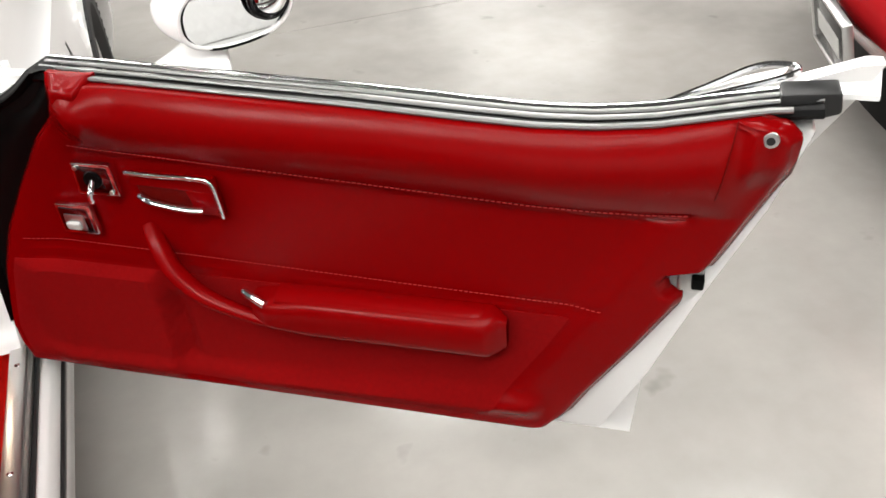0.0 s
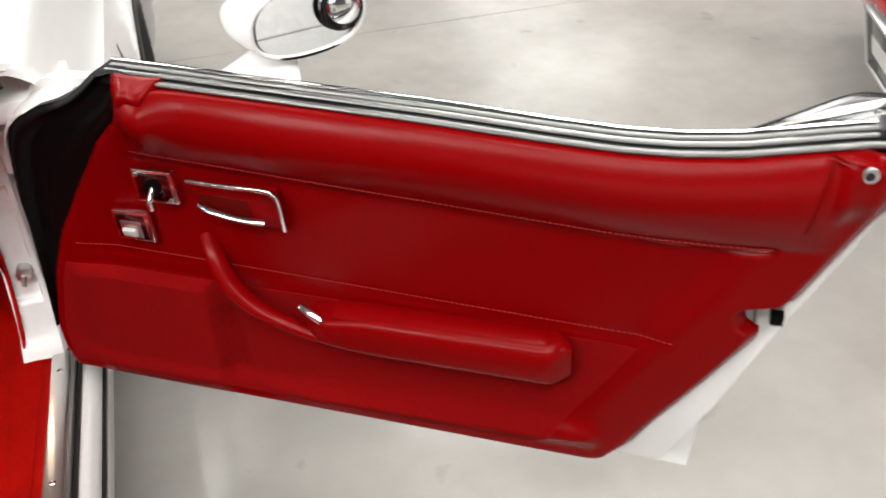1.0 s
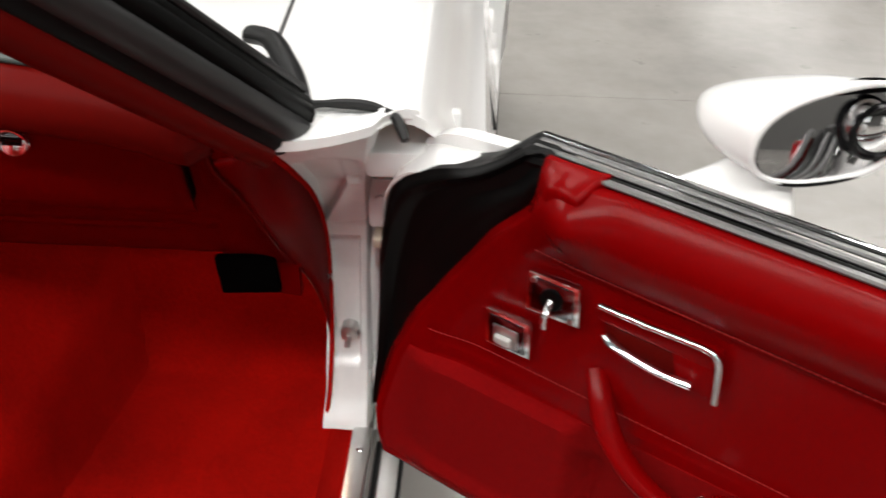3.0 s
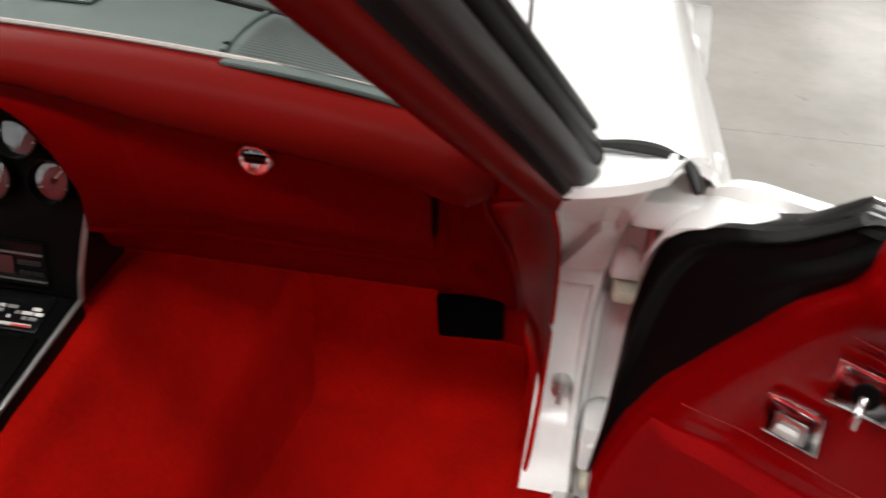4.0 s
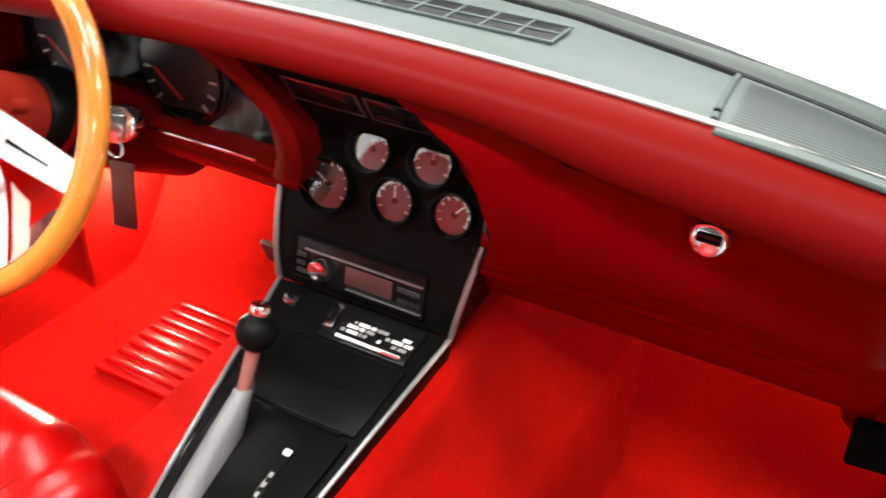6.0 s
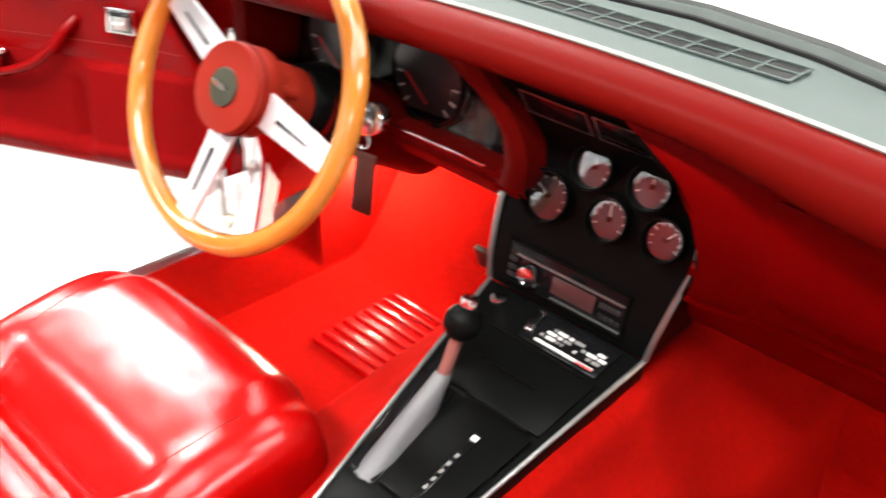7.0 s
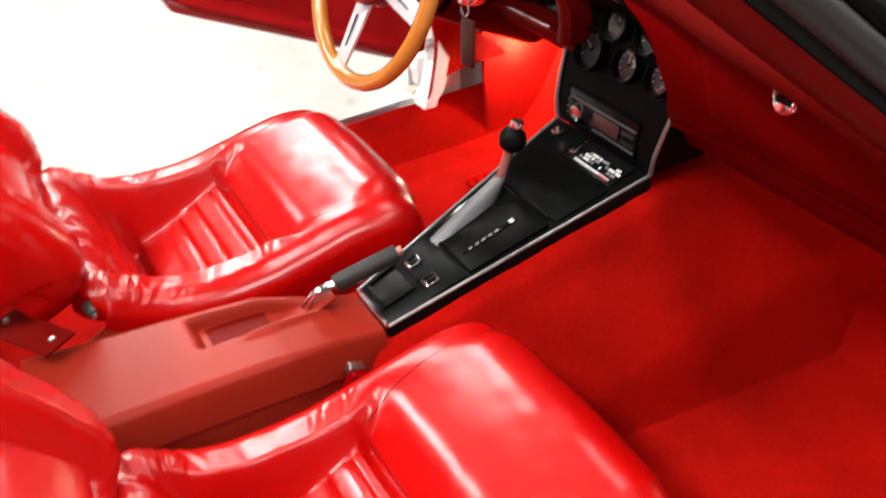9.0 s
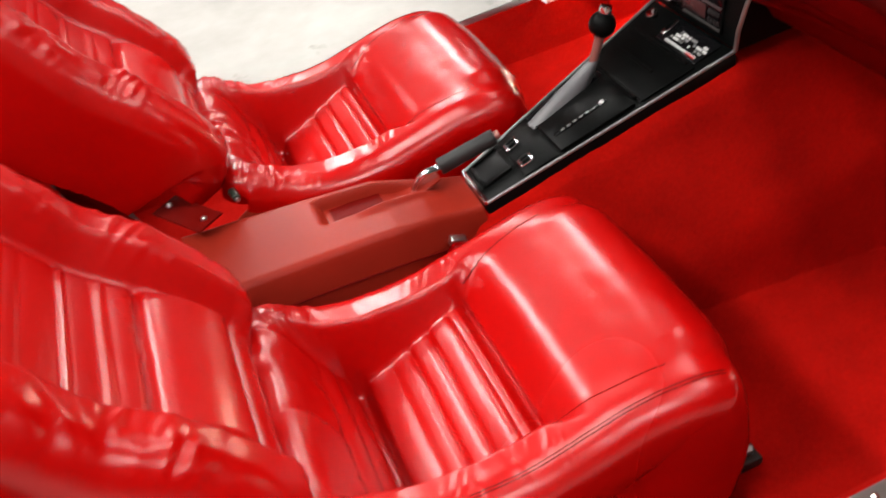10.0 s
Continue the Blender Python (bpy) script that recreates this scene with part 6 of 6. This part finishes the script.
# tied-down bracket between the seats
hg = thing("console_bracket", "red metal bracket between the seats", "bracket", (-0.118, -0.556, 0.562))
part("bracket_plate", boxm(0.118, 0.050, 0.004, pose(-0.118, -0.556, 0.566, 0, 0, 32), 0.001), M_DASH, hg)
for bx, by, bz in ((-0.155, -0.579, 0.569), (-0.082, -0.533, 0.569)):
    part("bracket_screw", ball((bx, by, bz), 0.005, n=10), M_ALU, hg)

# driver's footwell: ribbed heel mat and pedals
mt = thing("heel_mat", "red ribbed rubber heel pad on the carpet", "floor mat", (-0.44, 0.45, 0.25))
part("mat_base", box(-0.528, -0.352, 0.345, 0.562, 0.250, 0.264, 0.004), M_LEATHER, mt)
for i in range(8):
    part("mat_rib", box(-0.518, -0.362, 0.360 + 0.025 * i, 0.374 + 0.025 * i, 0.260, 0.273, 0.005), M_LEATHER, mt)
pdl = thing("pedals", "black rubber covered brake pedal", "pedal", (-0.36, 0.62, 0.4))
part("pedal_pad", boxm(0.09, 0.012, 0.05, pose(-0.33, 0.60, 0.40, 25, 0, 0), 0.004), M_RUBBER, pdl)
part("pedal_arm", tube([(-0.33, 0.606, 0.41), (-0.33, 0.66, 0.52), (-0.33, 0.70, 0.66)], 0.008, 8), M_BLACK, pdl)

# ---- neighbouring red car at the edge of the showroom bay ----
rc = thing("red_car", "red car nose with black lower grille", "car", (3.1, 1.2, 0))
RM = Matrix.Translation((2.82, 0.98, 0)) @ Matrix.Rotation(radians(-25), 4, "Z")


def nose(a, b):
    x = -0.02 + 1.2 * a
    yv = -0.85 + 1.7 * b
    z = 0.52 + 0.22 * sstep(0.0, 0.5, a) - 0.10 * abs(2 * b - 1) ** 3
    return RM @ Vector((x + 0.18 * abs(2 * b - 1) ** 2, yv, z))


part("bonnet", sheet(nose, 20, 30, (0, 0, -0.02)), M_REDCAR, rc, "red bonnet")
part("bumper", sheet(lambda a, b: RM @ Vector((-0.05 + 0.18 * abs(2 * b - 1) ** 2 - 0.05 * math.sin(math.pi * a), -0.85 + 1.7 * b, 0.34 + 0.19 * a)), 10, 30, (0.05, 0.04, 0)), M_REDCAR, rc, "red bumper")
part("lower_grille", sheet(lambda a, b: RM @ Vector((0.02 + 0.18 * abs(2 * b - 1) ** 2, -0.80 + 1.6 * b, 0.14 + 0.21 * a)), 6, 30, (0.05, 0.04, 0)), M_BLACK, rc, "black lower grille")
for wy in (-0.72, 0.72):
    part("tyre", cyl(RM @ Vector((0.75, wy - 0.1, 0.31)), RM @ Vector((0.75, wy + 0.1, 0.31)), 0.31, n=32, bev=0.03), M_TYRE, rc)
    part("fender", sheet(lambda a, b, wy=wy: RM @ Vector((0.18 + 1.0 * b, math.copysign(0.85, wy), 0.25 + 0.35 * a)), 4, 8, (0, 0.02, 0)), M_REDCAR, rc)
np_ = part("number_plate", boxm(0.02, 0.31, 0.16, RM @ pose(-0.125, -0.30, 0.40, 0, -14, 0), 0.004), M_GLOSSBLACK, rc, "black plate in a bright frame")
for dz in (-0.078, 0.078):
    part("plate_frame", boxm(0.024, 0.32, 0.010, RM @ pose(-0.128 - 0.25 * dz * 0, -0.30, 0.40, 0, -14, 0) @ pose(0, 0, dz), 0.003), M_ALU, np_)
for dy in (-0.157, 0.157):
    part("plate_frame", boxm(0.024, 0.010, 0.166, RM @ pose(-0.128, -0.30, 0.40, 0, -14, 0) @ pose(0, dy, 0), 0.003), M_ALU, np_)
part("plate_bar", boxm(0.002, 0.20, 0.05, RM @ pose(-0.125, -0.30, 0.40, 0, -14, 0) @ pose(-0.0112, 0, 0)), M_WHITEMARK, np_, smooth=False)

# courtesy lamps under the dashboard
for lx, ly, lz, lp in ((-0.652, 0.588, 0.478, 9.0), (0.556, 0.470, 0.530, 1.0)):
    cl_ = thing("courtesy_lamp", "small lit footwell lamp under the dashboard", "lamp", (lx, ly, lz), group="courtesy lamps")
    part("holder", boxm(0.058, 0.016, 0.052, pose(lx, ly + 0.030, lz + 0.112), 0.005), M_BLACK, cl_)
    part("lens", boxm(0.030, 0.016, 0.018, pose(lx, ly + 0.030, lz + 0.084), 0.006, 3), M_BULB, cl_, "lit lamp lens")
    pl = bpy.data.lights.new("courtesy_light", "POINT")
    pl.energy, pl.color, pl.shadow_soft_size = lp, (1.0, 0.80, 0.60), 0.012
    new("courtesy_light", pl).location = (lx, ly, lz)

# ---- rest of the white car: nose, tail, roof hoop and the other wheels ----
for wx, wy in ((-0.757, 1.36), (0.757, -1.16), (-0.757, -1.16)):
    wheel(wx, wy, 1)


def tail(a, b):
    y = -0.92 - 1.18 * a
    x = -0.90 + 1.80 * b
    ax = abs(x)
    z = 0.83 + 0.075 * bell(ax, 0.66, 0.16) * bell(y, -1.2, 0.5) - 0.08 * a ** 3 - 0.10 * sstep(0.76, 0.90, ax) ** 2
    return Vector((x * (1 - 0.08 * a * a), y, z))


part("rear_skin", sheet(tail, 30, 60, (0, 0, -0.012)), M_WHITE, car, "glossy white rear deck and fenders")
for sgn in (1, -1):
    def tside(a, b, sgn=sgn):
        p = tail(max(0.0, a * 1.1 - 0.1), 1 if sgn > 0 else 0)
        y = -0.80 - 1.30 * a
        z = p.z + (0.24 - p.z) * b
        if math.hypot(y + 1.16, z - 0.33) < 0.36 and b > 0.02:
            z = max(z, 0.33 + math.sqrt(max(0, 0.36 ** 2 - (y + 1.16) ** 2)))
        return Vector((sgn * (abs(p.x) - 0.02 * b), y, z))
    part("rear_fender_side", sheet(tside, 50, 14, (-sgn * 0.01, 0, 0)), M_WHITE, car)
part("tail_panel", sheet(lambda a, b: Vector((-0.83 + 1.66 * b, -2.10 - 0.05 * math.sin(math.pi * a), 0.26 + 0.47 * a)), 8, 30, (0, 0.012, 0)), M_WHITE, car)
part("nose_panel", sheet(lambda a, b: Vector((-0.835 + 1.67 * b, 2.50 + 0.06 * math.sin(math.pi * a), 0.24 + 0.33 * a)), 8, 30, (0, -0.012, 0)), M_WHITE, car)
part("roof_hoop", tube(smooth_path([(0.66, -1.10, 0.84), (0.60, -1.06, 1.02), (0.50, -1.04, 1.15), (0.0, -1.04, 1.19), (-0.50, -1.04, 1.15), (-0.60, -1.06, 1.02), (-0.66, -1.10, 0.84)], 8), 0.045, 12, flat=0.5, up=(0, 1, 0)), M_WHITE, car, "white roof hoop behind the seats")
# body of the red car behind its nose
RB = [(1.10, 0.72), (1.35, 0.80), (1.95, 1.20), (3.0, 1.22), (3.7, 0.92), (4.25, 0.86), (4.32, 0.55)]
RP = smooth_path([(x, 0, z) for x, z in RB], 6)
part("cabin", sheet(lambda a, b: (lambda q: RM @ Vector((q.x, (-0.82 + 1.64 * b) * (1 - 0.28 * sstep(0.85, 1.2, q.z)), q.z - 0.05 * abs(2 * b - 1) ** 3)))(RP[round(a * (len(RP) - 1))]), len(RP) - 1, 24, (0, 0, -0.02)), M_REDCAR, rc, "red cabin and tail")
for sg in (1, -1):
    part("body_side", sheet(lambda a, b, sg=sg: RM @ Vector((1.10 + 3.2 * b, sg * (0.85 - 0.03 * a), 0.22 + 0.54 * a)), 6, 20, (0, 0.01, 0)), M_REDCAR, rc)
    part("side_window", sheet(lambda a, b, sg=sg: RM @ Vector((1.45 + 0.45 * a + (2.15 - 0.85 * a) * b, sg * (0.81 - 0.17 * a), 0.78 + 0.36 * a)), 4, 12, (0, 0.01, 0)), M_GLOSSBLACK, rc)
    part("tyre", cyl(RM @ Vector((3.45, sg * 0.72 - 0.1, 0.31)), RM @ Vector((3.45, sg * 0.72 + 0.1, 0.31)), 0.31, n=32, bev=0.03), M_TYRE, rc)
